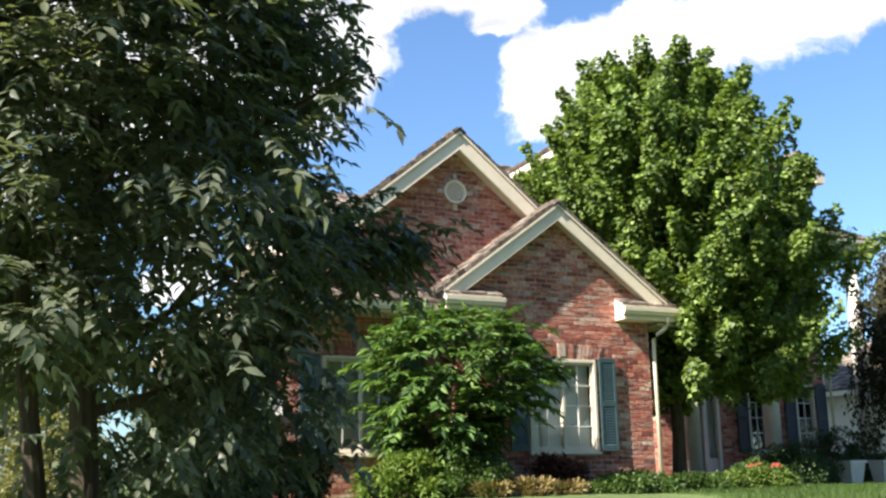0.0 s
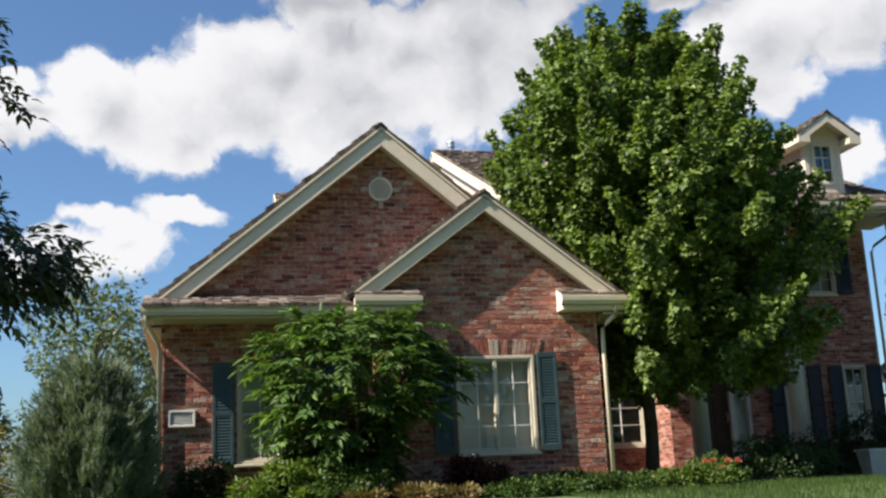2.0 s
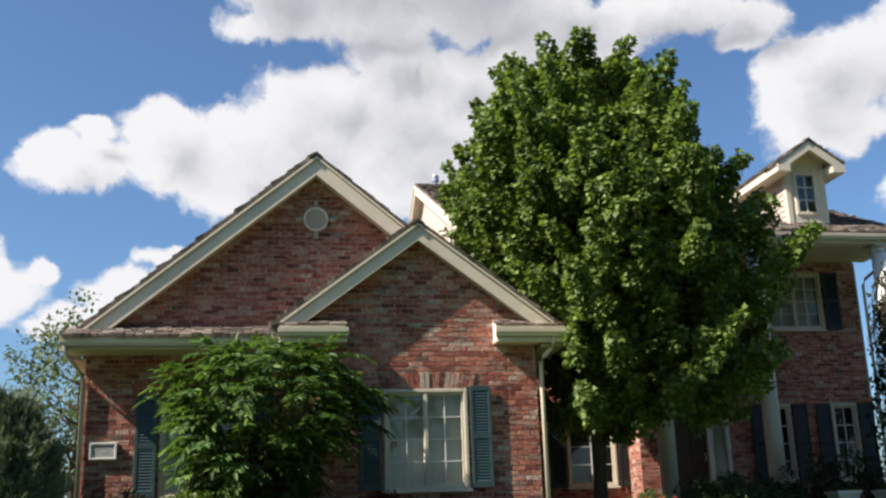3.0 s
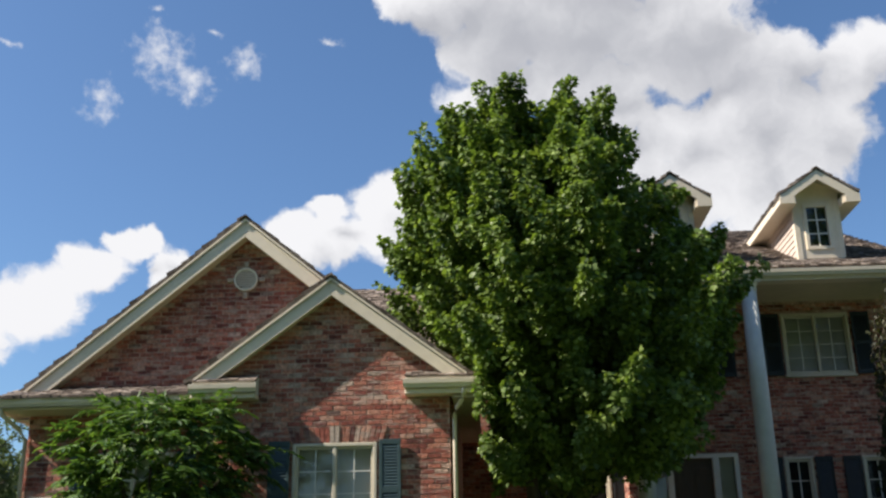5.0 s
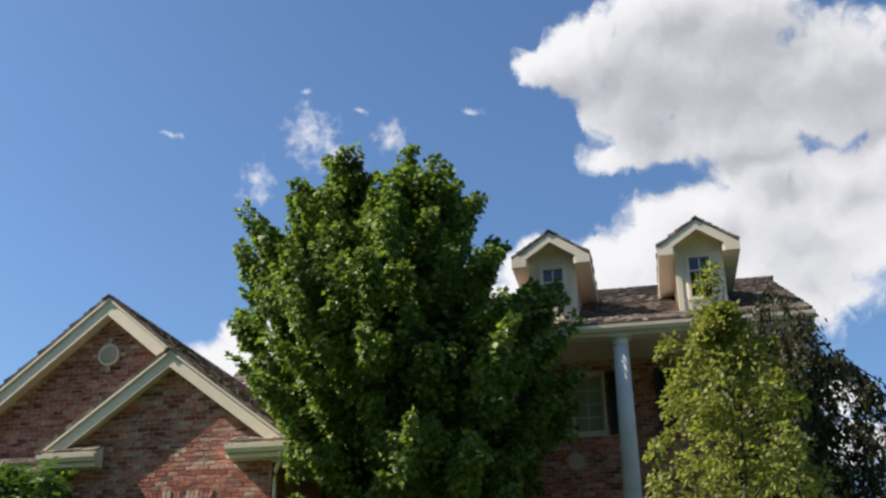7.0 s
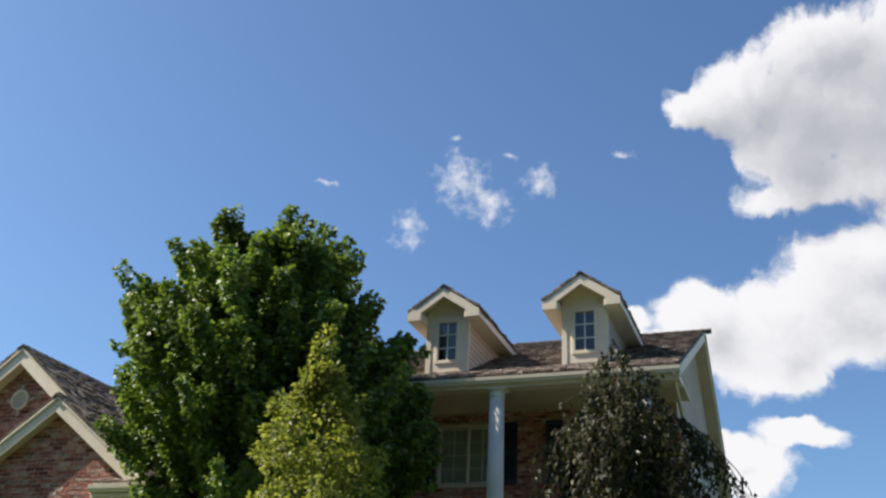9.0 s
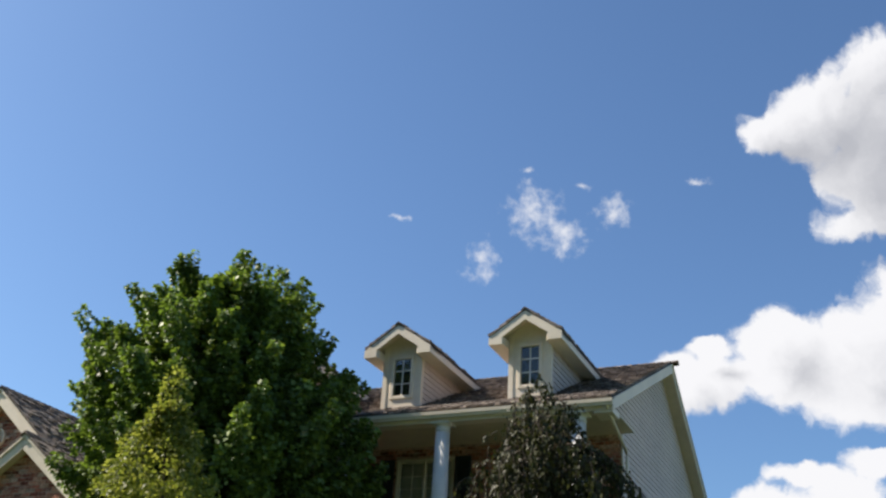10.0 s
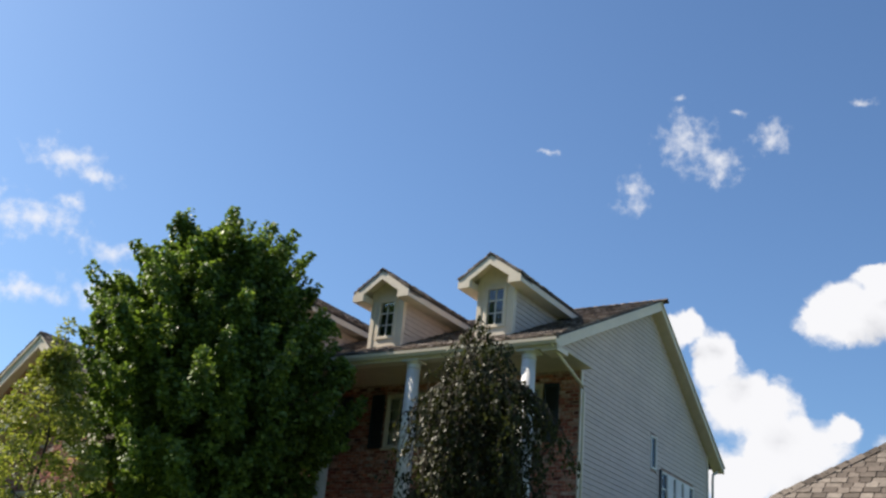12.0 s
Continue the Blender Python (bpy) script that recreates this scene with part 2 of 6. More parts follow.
mortar = material("mortar", (0.40, 0.27, 0.215), 0.95, grain=0.4, grain_scale=12, stain=0.3, stain_scale=3.0, bump=0.4, smear=0.7)
cream = material("cream_paint", (0.76, 0.67, 0.54), 0.5, grain=0.04, grain_scale=9, stain=0.07, stain_scale=0.9, bump=0.06, bump_scale=30)
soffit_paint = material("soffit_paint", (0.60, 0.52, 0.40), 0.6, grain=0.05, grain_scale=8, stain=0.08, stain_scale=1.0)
siding_paint = material("siding_paint", (0.66, 0.62, 0.55), 0.55, vary="object", ramp=[(0, (0.555, 0.470, 0.415)), (1, (0.60, 0.51, 0.45))], grain=0.05, grain_scale=6, stain=0.06, stain_scale=0.8, bump=0.08, bump_scale=25)
frame_paint = material("window_paint", (0.60, 0.55, 0.45), 0.45, grain=0.05, grain_scale=10, stain=0.05)
white_paint = material("white_paint", (0.74, 0.73, 0.70), 0.5, grain=0.05, grain_scale=7, stain=0.08, stain_scale=1.4)
shutter_paint = material("teal_paint", (0.042, 0.080, 0.090), 0.45, grain=0.15, grain_scale=12, stain=0.12)
dark_shutter_paint = material("black_paint", (0.018, 0.026, 0.032), 0.45, grain=0.15, grain_scale=12, stain=0.12)
door_wood = material("dark_door_wood", (0.055, 0.028, 0.02), 0.4, grain=0.3, grain_scale=10, stretch=(8, 8, 0.6))
blind_cloth = material("blind", (0.60, 0.60, 0.58), 0.8, grain=0.06, grain_scale=3, stain=0.12, stain_scale=2.0)
# near-black sheet behind panes, the unlit room's shade put into its colour
room_shade = material("room_shade", (0.03, 0.032, 0.035), 0.8, grain=0.3, grain_scale=3)
shake_run = material("shake_run", (0, 0, 0), 0.9, vary="island", ramp=SHAKES, grain=0.3, grain_scale=14, stain=0.2, stain_scale=0.8, bump=0.5, bump_scale=40)
shake_piece = material("shake", (0, 0, 0), 0.9, vary="object", ramp=SHAKES, grain=0.3, grain_scale=14, stain=0.2, stain_scale=0.8, bump=0.5, bump_scale=40)
slate_run = material("far_shingle_run", (0, 0, 0), 0.9, vary="island", ramp=NEIGHBOUR, grain=0.2, grain_scale=10, stain=0.15, stain_scale=0.7, bump=0.4)
slate_piece = material("far_shingle", (0, 0, 0), 0.9, vary="object", ramp=NEIGHBOUR, grain=0.2, grain_scale=10, stain=0.15, stain_scale=0.7, bump=0.4)
felt = material("roof_felt", (0.06, 0.05, 0.042), 0.95, grain=0.2, stain=0.2)
metal = material("galvanised", (0.55, 0.56, 0.57), 0.35, metal=1.0, grain=0.1, stain=0.15)
bark = material("bark", (0.055, 0.042, 0.032), 0.95, grain=0.4, grain_scale=14, stain=0.25, stain_scale=2, bump=0.8, bump_scale=18, stretch=(1, 1, 0.3))
pane_clear = glass_material("window_glass", (0.95, 0.97, 0.97))
soil_grass = material("lawn", (0.075, 0.115, 0.03), 0.95, grain=0.3, grain_scale=9, stain=0.25, stain_scale=0.35, bump=0.6, bump_scale=30)


def foliage(name, dark, mid, light, through=0.35, rough=0.5, spec=0.3, patch=(0.18, 0.7)):
    return material(name, (0, 0, 0), rough, vary="island", ramp=[(0.0, dark), (0.55, mid), (1.0, light)], grain=0.12, grain_scale=5, stain=patch[0], stain_scale=patch[1], through=through, spec=spec)


maple_leaf = foliage("maple_leaf", (0.064, 0.108, 0.029), (0.134, 0.207, 0.051), (0.245, 0.335, 0.092), 0.33, patch=(0.25, 2.0))
ash_leaf = foliage("ash_leaf", (0.060, 0.077, 0.055), (0.108, 0.132, 0.092), (0.178, 0.205, 0.144), 0.42, 0.42, 0.4)
sumac_leaf = foliage("sumac_leaf", (0.034, 0.075, 0.024), (0.070, 0.140, 0.038), (0.15, 0.25, 0.06))
sapling_leaf = foliage("sapling_leaf", (0.115, 0.145, 0.035), (0.20, 0.225, 0.062), (0.33, 0.335, 0.13), 0.45)
weep_leaf = foliage("weeping_leaf", (0.022, 0.026, 0.013), (0.045, 0.050, 0.024), (0.08, 0.082, 0.038), 0.25, 0.5, 0.18)
juniper_leaf = foliage("juniper_leaf", (0.10, 0.14, 0.105), (0.16, 0.21, 0.16), (0.24, 0.29, 0.225), 0.25, 0.8)
shrub_leaf = foliage("shrub_leaf", (0.03, 0.065, 0.016), (0.055, 0.105, 0.024), (0.09, 0.15, 0.035))
hedge_leaf = foliage("hedge_leaf", (0.018, 0.042, 0.014), (0.03, 0.062, 0.02), (0.05, 0.09, 0.028), 0.2)
lime_leaf = foliage("lime_leaf", (0.06, 0.11, 0.02), (0.10, 0.165, 0.03), (0.16, 0.22, 0.05))
straw_leaf = foliage("straw_leaf", (0.17, 0.13, 0.05), (0.25, 0.19, 0.08), (0.33, 0.27, 0.13), 0.2)
barberry_leaf = foliage("barberry_leaf", (0.05, 0.018, 0.016), (0.10, 0.032, 0.028), (0.16, 0.06, 0.045), 0.3)
olive_leaf = foliage("olive_leaf", (0.10, 0.11, 0.04), (0.17, 0.175, 0.065), (0.27, 0.255, 0.11), 0.35)
far_leaf = foliage("far_leaf", (0.07, 0.105, 0.05), (0.11, 0.15, 0.075), (0.16, 0.20, 0.11), 0.35)
rose_petal = foliage("rose_petal", (0.45, 0.06, 0.05), (0.55, 0.11, 0.08), (0.6, 0.2, 0.15), 0.2)


# ---- mesh helpers ----
def part(name, bm, mat, parent=None, label="", smooth=False):
    me = bpy.data.meshes.new(name)
    if isinstance(bm, bmesh.types.BMesh):
        bmesh.ops.recalc_face_normals(bm, faces=bm.faces)
        bm.to_mesh(me)
        bm.free()
    else:
        me.from_pydata(bm[0], [], bm[1])
    me.materials.append(mat)
    if smooth:
        me.shade_smooth()
    ob = new(name, me)
    if parent is not None:
        ob.parent = parent
    if label:
        ob["label"] = label
    return ob


def thing(name, label, category, at=(0, 0, 0), group="", kind=""):
    ob = new(name)
    ob.location = at
    tagged(ob, label, category, group, kind)
    return ob


def box(bm, x0, x1, y0, y1, z0, z1, bevel=0.0):
    made = bmesh.ops.create_cube(bm, size=1.0, matrix=Matrix.Translation(((x0 + x1) / 2, (y0 + y1) / 2, (z0 + z1) / 2)) @ Matrix.Diagonal((x1 - x0, y1 - y0, z1 - z0, 1)))
    if bevel:
        edges = {e for v in made["verts"] for e in v.link_edges}
        bmesh.ops.bevel(bm, geom=list(edges), offset=bevel, segments=1, affect="EDGES")
    return bm


def boxed(*args, bevel=0.0):
    return box(bmesh.new(), *args, bevel=bevel)


def prism(bm, outline, push):
    """The flat outline (3D points) pushed along a vector."""
    a = [bm.verts.new(p) for p in outline]
    b = [bm.verts.new(Vector(p) + Vector(push)) for p in outline]
    n = len(a)
    bm.faces.new(a[::-1])
    bm.faces.new(b)
    for i in range(n):
        bm.faces.new((a[i], a[(i + 1) % n], b[(i + 1) % n], b[i]))
    return bm


def tube(bm, path, radii, sides=8):
    rings = []
    for i, p in enumerate(path):
        p = Vector(p)
        d = (Vector(path[min(i + 1, len(path) - 1)]) - Vector(path[max(i - 1, 0)])).normalized()
        side = d.orthogonal().normalized() if abs(d.z) > 0.9 else d.cross(Vector((0, 0, 1))).normalized()
        up = side.cross(d)
        r = radii[i] if isinstance(radii, (list, tuple)) else radii
        rings.append([bm.verts.new(p + r * (math.cos(2 * math.pi * k / sides) * side + math.sin(2 * math.pi * k / sides) * up)) for k in range(sides)])
    for a, b in zip(rings, rings[1:]):
        for k in range(sides):
            bm.faces.new((a[k], a[(k + 1) % sides], b[(k + 1) % sides], b[k]))
    bm.faces.new(rings[0][::-1])
    bm.faces.new(rings[-1])
    return bm


def lathe(bm, profile, x, y, sides=24):
    rings = [[bm.verts.new((x + r * math.cos(2 * math.pi * k / sides), y + r * math.sin(2 * math.pi * k / sides), z)) for k in range(sides)] for r, z in profile]
    for a, b in zip(rings, rings[1:]):
        for k in range(sides):
            bm.faces.new((a[k], a[(k + 1) % sides], b[(k + 1) % sides], b[k]))
    bm.faces.new(rings[0][::-1])
    bm.faces.new(rings[-1])
    return bm


UNIT = ([(0, 0, 0), (1, 0, 0), (1, 0, 1), (0, 0, 1), (0.02, 1, 0.06), (0.98, 1, 0.04), (0.97, 1, 0.95), (0.03, 1, 0.96)],
        [(4, 7, 6, 5), (0, 4, 5, 1), (3, 2, 6, 7), (0, 3, 7, 4), (1, 5, 6, 2)])
unit_meshes = {}


def lay_pieces(name, pieces, mat_piece, mat_run, parent, picked, limit=300, run_name=""):
    """pieces: matrices that map the unit piece (0..1, its face at y = 1) into place. Those for which picked(place) holds become objects of their own, the rest one mesh."""
    if name not in unit_meshes:
        me = bpy.data.meshes.new(name)
        me.from_pydata(UNIT[0], [], UNIT[1])
        me.materials.append(mat_piece)
        unit_meshes[name] = me
    verts, faces, made = [], [], 0
    for m in pieces:
        if made < limit and picked(m @ Vector((0.5, 0.5, 0.5))):
            ob = new(name, unit_meshes[name])
            ob.parent = parent
            ob.matrix_basis = m
            made += 1
        else:
            k = len(verts)
            verts += [tuple(m @ Vector(v)) for v in UNIT[0]]
            faces += [tuple(k + i for i in f) for f in UNIT[1]]
    if verts:
        tagged(part(run_name or name + "_field", (verts, faces), mat_run, parent), kind="stuff")


def frame_matrix(origin, u, out, up):
    m = Matrix((Vector(u), Vector(out), Vector(up))).transposed().to_4x4()
    return Matrix.Translation(origin) @ m


def brick_courses(origin, u, out, z0, z1, spans, rng, pitch=0.207, course=0.076, joint=0.010):
    """Running-bond bricks on an upright wall. spans(za, zb) gives the stretches along u that the course may fill."""
    pieces, row, z = [], 0, z0
    u, out, origin = Vector(u), Vector(out), Vector(origin)
    while z + course <= z1 + 1e-6:
        for a, b in spans(z, z + course):
            s = math.floor(a / pitch) * pitch + (pitch / 2 if row % 2 else 0) - pitch
            while s < b:
                p, q = max(s + joint / 2 + rng.uniform(-0.004, 0.008), a), min(s + pitch - joint / 2 + rng.uniform(-0.008, 0.004), b)
                if q - p > 0.03:
                    deep = 0.002 + rng.uniform(0, 0.0035)
                    low, high = rng.uniform(-0.003, 0.004), rng.uniform(-0.004, 0.003)
                    pieces.append(frame_matrix(origin + u * p + Vector((0, 0, z + joint / 2 + low)), u * (q - p), out * deep, Vector((0, 0, course - joint + high - low))))
                s += pitch
        z += course
        row += 1
    return pieces


def cut(spans, holes, za, zb):
    for x0, x1, h0, h1 in holes:
        if zb > h0 + 0.004 and za < h1 - 0.004:
            kept = []
            for a, b in spans:
                if x1 <= a or x0 >= b:
                    kept.append((a, b))
                else:
                    if x0 > a:
                        kept.append((a, x0))
                    if x1 < b:
                        kept.append((x1, b))
            spans = kept
    return spans


def wall_core(bm, x0, x1, y0, y1, z0, z1, holes):
    """A wall along x with rectangular openings that go through it."""
    xs = sorted({x0, x1, *[v for h in holes for v in h[:2]]})
    zs = sorted({z0, z1, *[v for h in holes for v in h[2:]]})
    for a, b in zip(xs, xs[1:]):
        run = None
        for c, d in zip(zs, zs[1:]):
            solid = not any(h[0] <= (a + b) / 2 <= h[1] and h[2] <= (c + d) / 2 <= h[3] for h in holes)
            if solid:
                run = [run[0], d] if run else [c, d]
            if (not solid or d == zs[-1]) and run:
                box(bm, a, b, y0, y1, run[0], run[1])
                run = None
    return bm


def shake_rows(eave, along, uphill, length, span, rng, exposure=0.15, width=(0.09, 0.2), lift=(0.026, 0.055)):
    """Rows of shakes on a slope. span(s) gives the stretch along the eave that the slope has s metres up."""
    pieces = []
    eave, along, uphill = Vector(eave), Vector(along).normalized(), Vector(uphill).normalized()
    out = along.cross(uphill)
    if out.z < 0:
        out = -out
    s = 0.0
    while s < length - 0.02:
        a, b = span(s + exposure / 2)
        x = a - rng.uniform(0, 0.08)
        while x < b:
            w = rng.uniform(*width)
            p, q = max(x, a), min(x + w - 0.006, b)
            if q - p > 0.02:
                rise = rng.uniform(*lift)
                start = s + rng.uniform(-0.022, 0.014)
                tip = min(exposure * 1.25, length - s + 0.03)
                pieces.append(frame_matrix(eave + along * p + uphill * start, along * (q - p), out * rise, uphill * tip - out * (rise * 0.55)))
            x += w
        s += exposure
    return pieces


# ---- ground ----
def ground_height(x, y):
    low = -0.30 - 0.036 * x if x > -20 else 0.42
    t = min(max((y - 2.0) / 10.5, 0.0), 1.0)
    t = t * t * (3 - 2 * t)
    return (low * (1 - t) + 0.9 * t) if y < 40 else 0.9


def make_ground():
    xs = sorted({*[-2500, -900, -300, -120, -60], *range(-40, 71, 2), *[100, 200, 500, 1200, 2500]})
    ys = sorted({*[-2500, -900, -300, -100, -40, -20, -10, -5], *range(-2, 41, 1), *[50, 70, 120, 300, 900, 2500]})
    rng = random.Random(3)
    verts = [(x, y, ground_height(max(min(x, 45), -20), y) + (rng.uniform(-0.02, 0.02) if abs(x) < 50 else 0)) for y in ys for x in xs]
    n = len(xs)
    faces = [(j * n + i, j * n + i + 1, (j + 1) * n + i + 1, (j + 1) * n + i) for j in range(len(ys) - 1) for i in range(n - 1)]
    ob = part("ground", (verts, faces), soil_grass, smooth=True)
    tagged(ob, "green lawn rising gently from the street to the house", "ground", kind="structure")


make_ground()


def grass_blades(n, x0, x1, y0, y1):
    rng = random.Random(11)
    verts, faces = [], []
    for _ in range(n):
        x, y = rng.uniform(x0, x1), rng.uniform(y0, y1)
        z, a, h = ground_height(x, y) - 0.02, rng.uniform(0, 6.28), rng.uniform(0.05, 0.11)
        dx, dy, k = 0.006 * math.cos(a), 0.006 * math.sin(a), len(verts)
        lx, ly = rng.uniform(-0.03, 0.03), rng.uniform(-0.03, 0.03)
        verts += [(x - dx, y - dy, z), (x + dx, y + dy, z), (x + lx, y + ly, z + h)]
        faces.append((k, k + 1, k + 2))
    tagged(part("grass", (verts, faces), shrub_leaf), "short green lawn grass in front of the house", "grass", kind="stuff")


grass_blades(26000, 9.5, 19.0, 10.0, 14.4)

# ---- the house ----
GRADE = 0.9
house = thing("house", "red brick house with cream trim, wood-shake roofs and a columned porch", "house", (7.7, 15.5, GRADE))
house_inv = Matrix.Translation((-7.7, -15.5, -GRADE))


def hpart(name, bm, mat, parent=None, label="", smooth=False):
    """A part of the house, built in world coordinates."""
    p = part(name, bm, mat, parent or house, label, smooth)
    if parent is None:
        p.matrix_parent_inverse = house_inv
    return p


WING_Y, BAY_Y, MAIN_Y = 15.47, 14.90, 19.75
A_MID, A_HALF, A_TOP, A_SLOPE = 7.72, 3.44, 6.78, 0.82       # big gable: middle, half width, brick apex, pitch
B_MID, B_HALF, B_TOP, B_SLOPE = 9.27, 1.84, 5.53, 0.745       # small gable
win_b = (8.70, 9.99, 1.53, 3.04)
win_a = (5.40, 6.70, 1.53, 3.04)
vent_low = (4.40, 4.79, 2.115, 2.365)
EAVE_A, EAVE_B = 3.82, 3.98


def gable_outline(mid, half, top, slope, base, y):
    eave = top - slope * half
    return [(mid - half, y, base), (mid + half, y, base), (mid + half, y, eave), (mid, y, top), (mid - half, y, eave)]


def gable_span(mid, half, top, slope):
    def span(za, zb):
        h = min(half, (top - zb) / slope)
        return [(mid - h, mid + h)] if h > 0.06 else []
    return span


# big gable wall
bm = wall_core(bmesh.new(), A_MID - A_HALF, A_MID + A_HALF, WING_Y + 0.002, WING_Y + 0.22, GRADE - 0.3, A_TOP - A_SLOPE * A_HALF, [win_a])
eave = A_TOP - A_SLOPE * A_HALF
prism(bm, [(A_MID - A_HALF, WING_Y + 0.002, eave), (A_MID + A_HALF, WING_Y + 0.002, eave), (A_MID, WING_Y + 0.002, A_TOP)], (0, 0.2, 0))
box(bm, A_MID - A_HALF + 0.002, A_MID - A_HALF + 0.22, WING_Y + 0.22, 23.4, GRADE - 0.3, eave)
box(bm, A_MID + A_HALF - 0.22, A_MID + A_HALF - 0.002, WING_Y + 0.22, MAIN_Y, GRADE - 0.3, eave)
wing_wall = hpart("wall", bm, mortar, label="red brick wing wall with pale mortar")
# small gable wall
bm = wall_core(bmesh.new(), B_MID - B_HALF, B_MID + B_HALF, BAY_Y + 0.002, BAY_Y + 0.22, GRADE - 0.3, B_TOP - B_SLOPE * B_HALF, [win_b])
eave_b = B_TOP - B_SLOPE * B_HALF
prism(bm, [(B_MID - B_HALF, BAY_Y + 0.002, eave_b), (B_MID + B_HALF, BAY_Y + 0.002, eave_b), (B_MID, BAY_Y + 0.002, B_TOP)], (0, 0.2, 0))
box(bm, B_MID - B_HALF + 0.002, B_MID - B_HALF + 0.2, BAY_Y + 0.22, WING_Y, GRADE - 0.3, eave_b)
box(bm, B_MID + B_HALF - 0.2, B_MID + B_HALF - 0.002, BAY_Y + 0.22, WING_Y, GRADE - 0.3, eave_b)
bay_wall = hpart("wall", bm, mortar, label="red brick gable bay wall with pale mortar")
# main two-storey front wall
up_windows = [(x, x + 1.36, 4.86, 6.14) for x in (12.18, 14.93, 17.68)]
door_hole = (14.76, 16.54, 1.05, 3.36)
low_windows = [(13.0, 14.05, 1.65, 3.26), (17.42, 17.98, 1.62, 3.26), (18.92, 19.52, 1.62, 3.26)]
MAIN_X0, MAIN_X1 = 10.9, 19.91
main_holes = up_windows + [door_hole] + low_windows
bm = wall_core(bmesh.new(), MAIN_X0, MAIN_X1, MAIN_Y + 0.002, MAIN_Y + 0.24, GRADE - 0.3, 6.44, main_holes)
box(bm, 14.30, 14.75, 19.05, MAIN_Y, GRADE - 0.3, 3.50)
main_wall = hpart("wall", bm, mortar, label="two-storey red brick front wall in the porch's shade")

# ---- roofs ----
RIDGE_Y, RIDGE_Z, EAVE_Y, EAVE_Z = 23.65, 9.28, 17.97, 6.58
FRONT = (RIDGE_Z - EAVE_Z) / (RIDGE_Y - EAVE_Y)
BACK_Y, BACK_Z = 28.5, 6.08


def slab(bm, a, b, c, d, thick=0.06):
    n = (Vector(b) - Vector(a)).cross(Vector(d) - Vector(a)).normalized()
    n = n if n.z > 0 else -n
    return prism(bm, [a, b, c, d], -n * thick)


XL, XR = 10.66, 20.20
bm = slab(bmesh.new(), (XL, EAVE_Y, EAVE_Z), (XR, EAVE_Y, EAVE_Z), (XR, RIDGE_Y, RIDGE_Z), (XL, RIDGE_Y, RIDGE_Z))
slab(bm, (XL, BACK_Y, BACK_Z), (XR, BACK_Y, BACK_Z), (XR, RIDGE_Y, RIDGE_Z), (XL, RIDGE_Y, RIDGE_Z))
main_roof = hpart("roof", bm, felt, label="weathered brown wood-shake main roof")
A_RIDGE, A_EX = 6.90, 3.70
a_low = A_RIDGE - A_SLOPE * A_EX
bm = slab(bmesh.new(), (A_MID - A_EX, 15.22, a_low), (A_MID - A_EX, 23.6, a_low), (A_MID, 23.6, A_RIDGE), (A_MID, 15.22, A_RIDGE))
slab(bm, (A_MID + A_EX, 15.22, a_low), (A_MID + A_EX, 19.7, a_low), (A_MID, 23.6, A_RIDGE), (A_MID, 15.22, A_RIDGE))
wing_roof = hpart("roof", bm, felt, label="weathered wood-shake roof of the brick wing")
B_RIDGE, B_EX, B_FRONT = 5.65, 2.24, 14.70
b_low = B_RIDGE - B_SLOPE * B_EX
bm = slab(bmesh.new(), (B_MID - B_EX, B_FRONT, b_low), (B_MID - B_EX, 15.5, b_low), (B_MID, 15.5, B_RIDGE), (B_MID, B_FRONT, B_RIDGE))
slab(bm, (B_MID + B_EX, B_FRONT, b_low), (B_MID + B_EX, 17.5, b_low), (B_MID, 17.5, B_RIDGE), (B_MID, B_FRONT, B_RIDGE))
bay_roof = hpart("roof", bm, felt, label="weathered wood-shake roof of the gable bay")
# pent roof under the big gable, returns of the small one
bm = prism(bmesh.new(), [(4.02, 14.77, 3.80), (4.02, WING_Y, 4.05), (4.02, WING_Y, 3.70), (4.02, 14.80, 3.70)], (3.16, 0, 0))
pent_roof = hpart("roof", bm, soffit_paint, label="narrow wood-shake pent roof over the eave")
# rear block that shows beside the big gable
R_X, R_Y, R_Z = 6.72, 24.1, 8.20
bm = slab(bmesh.new(), (R_X, 20.1, R_Z - 0.75 * 4), (XL, 20.1, R_Z - 0.75 * 4), (XL, R_Y, R_Z), (R_X, R_Y, R_Z))
slab(bm, (R_X, 28.1, R_Z - 0.75 * 4), (XL, 28.1, R_Z - 0.75 * 4), (XL, R_Y, R_Z), (R_X, R_Y, R_Z))
rear_roof = hpart("roof", bm, felt, label="wood-shake roof of the rear block")
bm = prism(bmesh.new(), [(R_X + 0.3, 20.6, GRADE), (R_X + 0.3, 27.6, GRADE), (R_X + 0.3, 27.6, R_Z - 2.75), (R_X + 0.3, R_Y, R_Z - 0.12), (R_X + 0.3, 20.6, R_Z - 2.75)], (0.2, 0, 0))
hpart("wall", bm, siding_paint, label="cream painted rear gable wall")


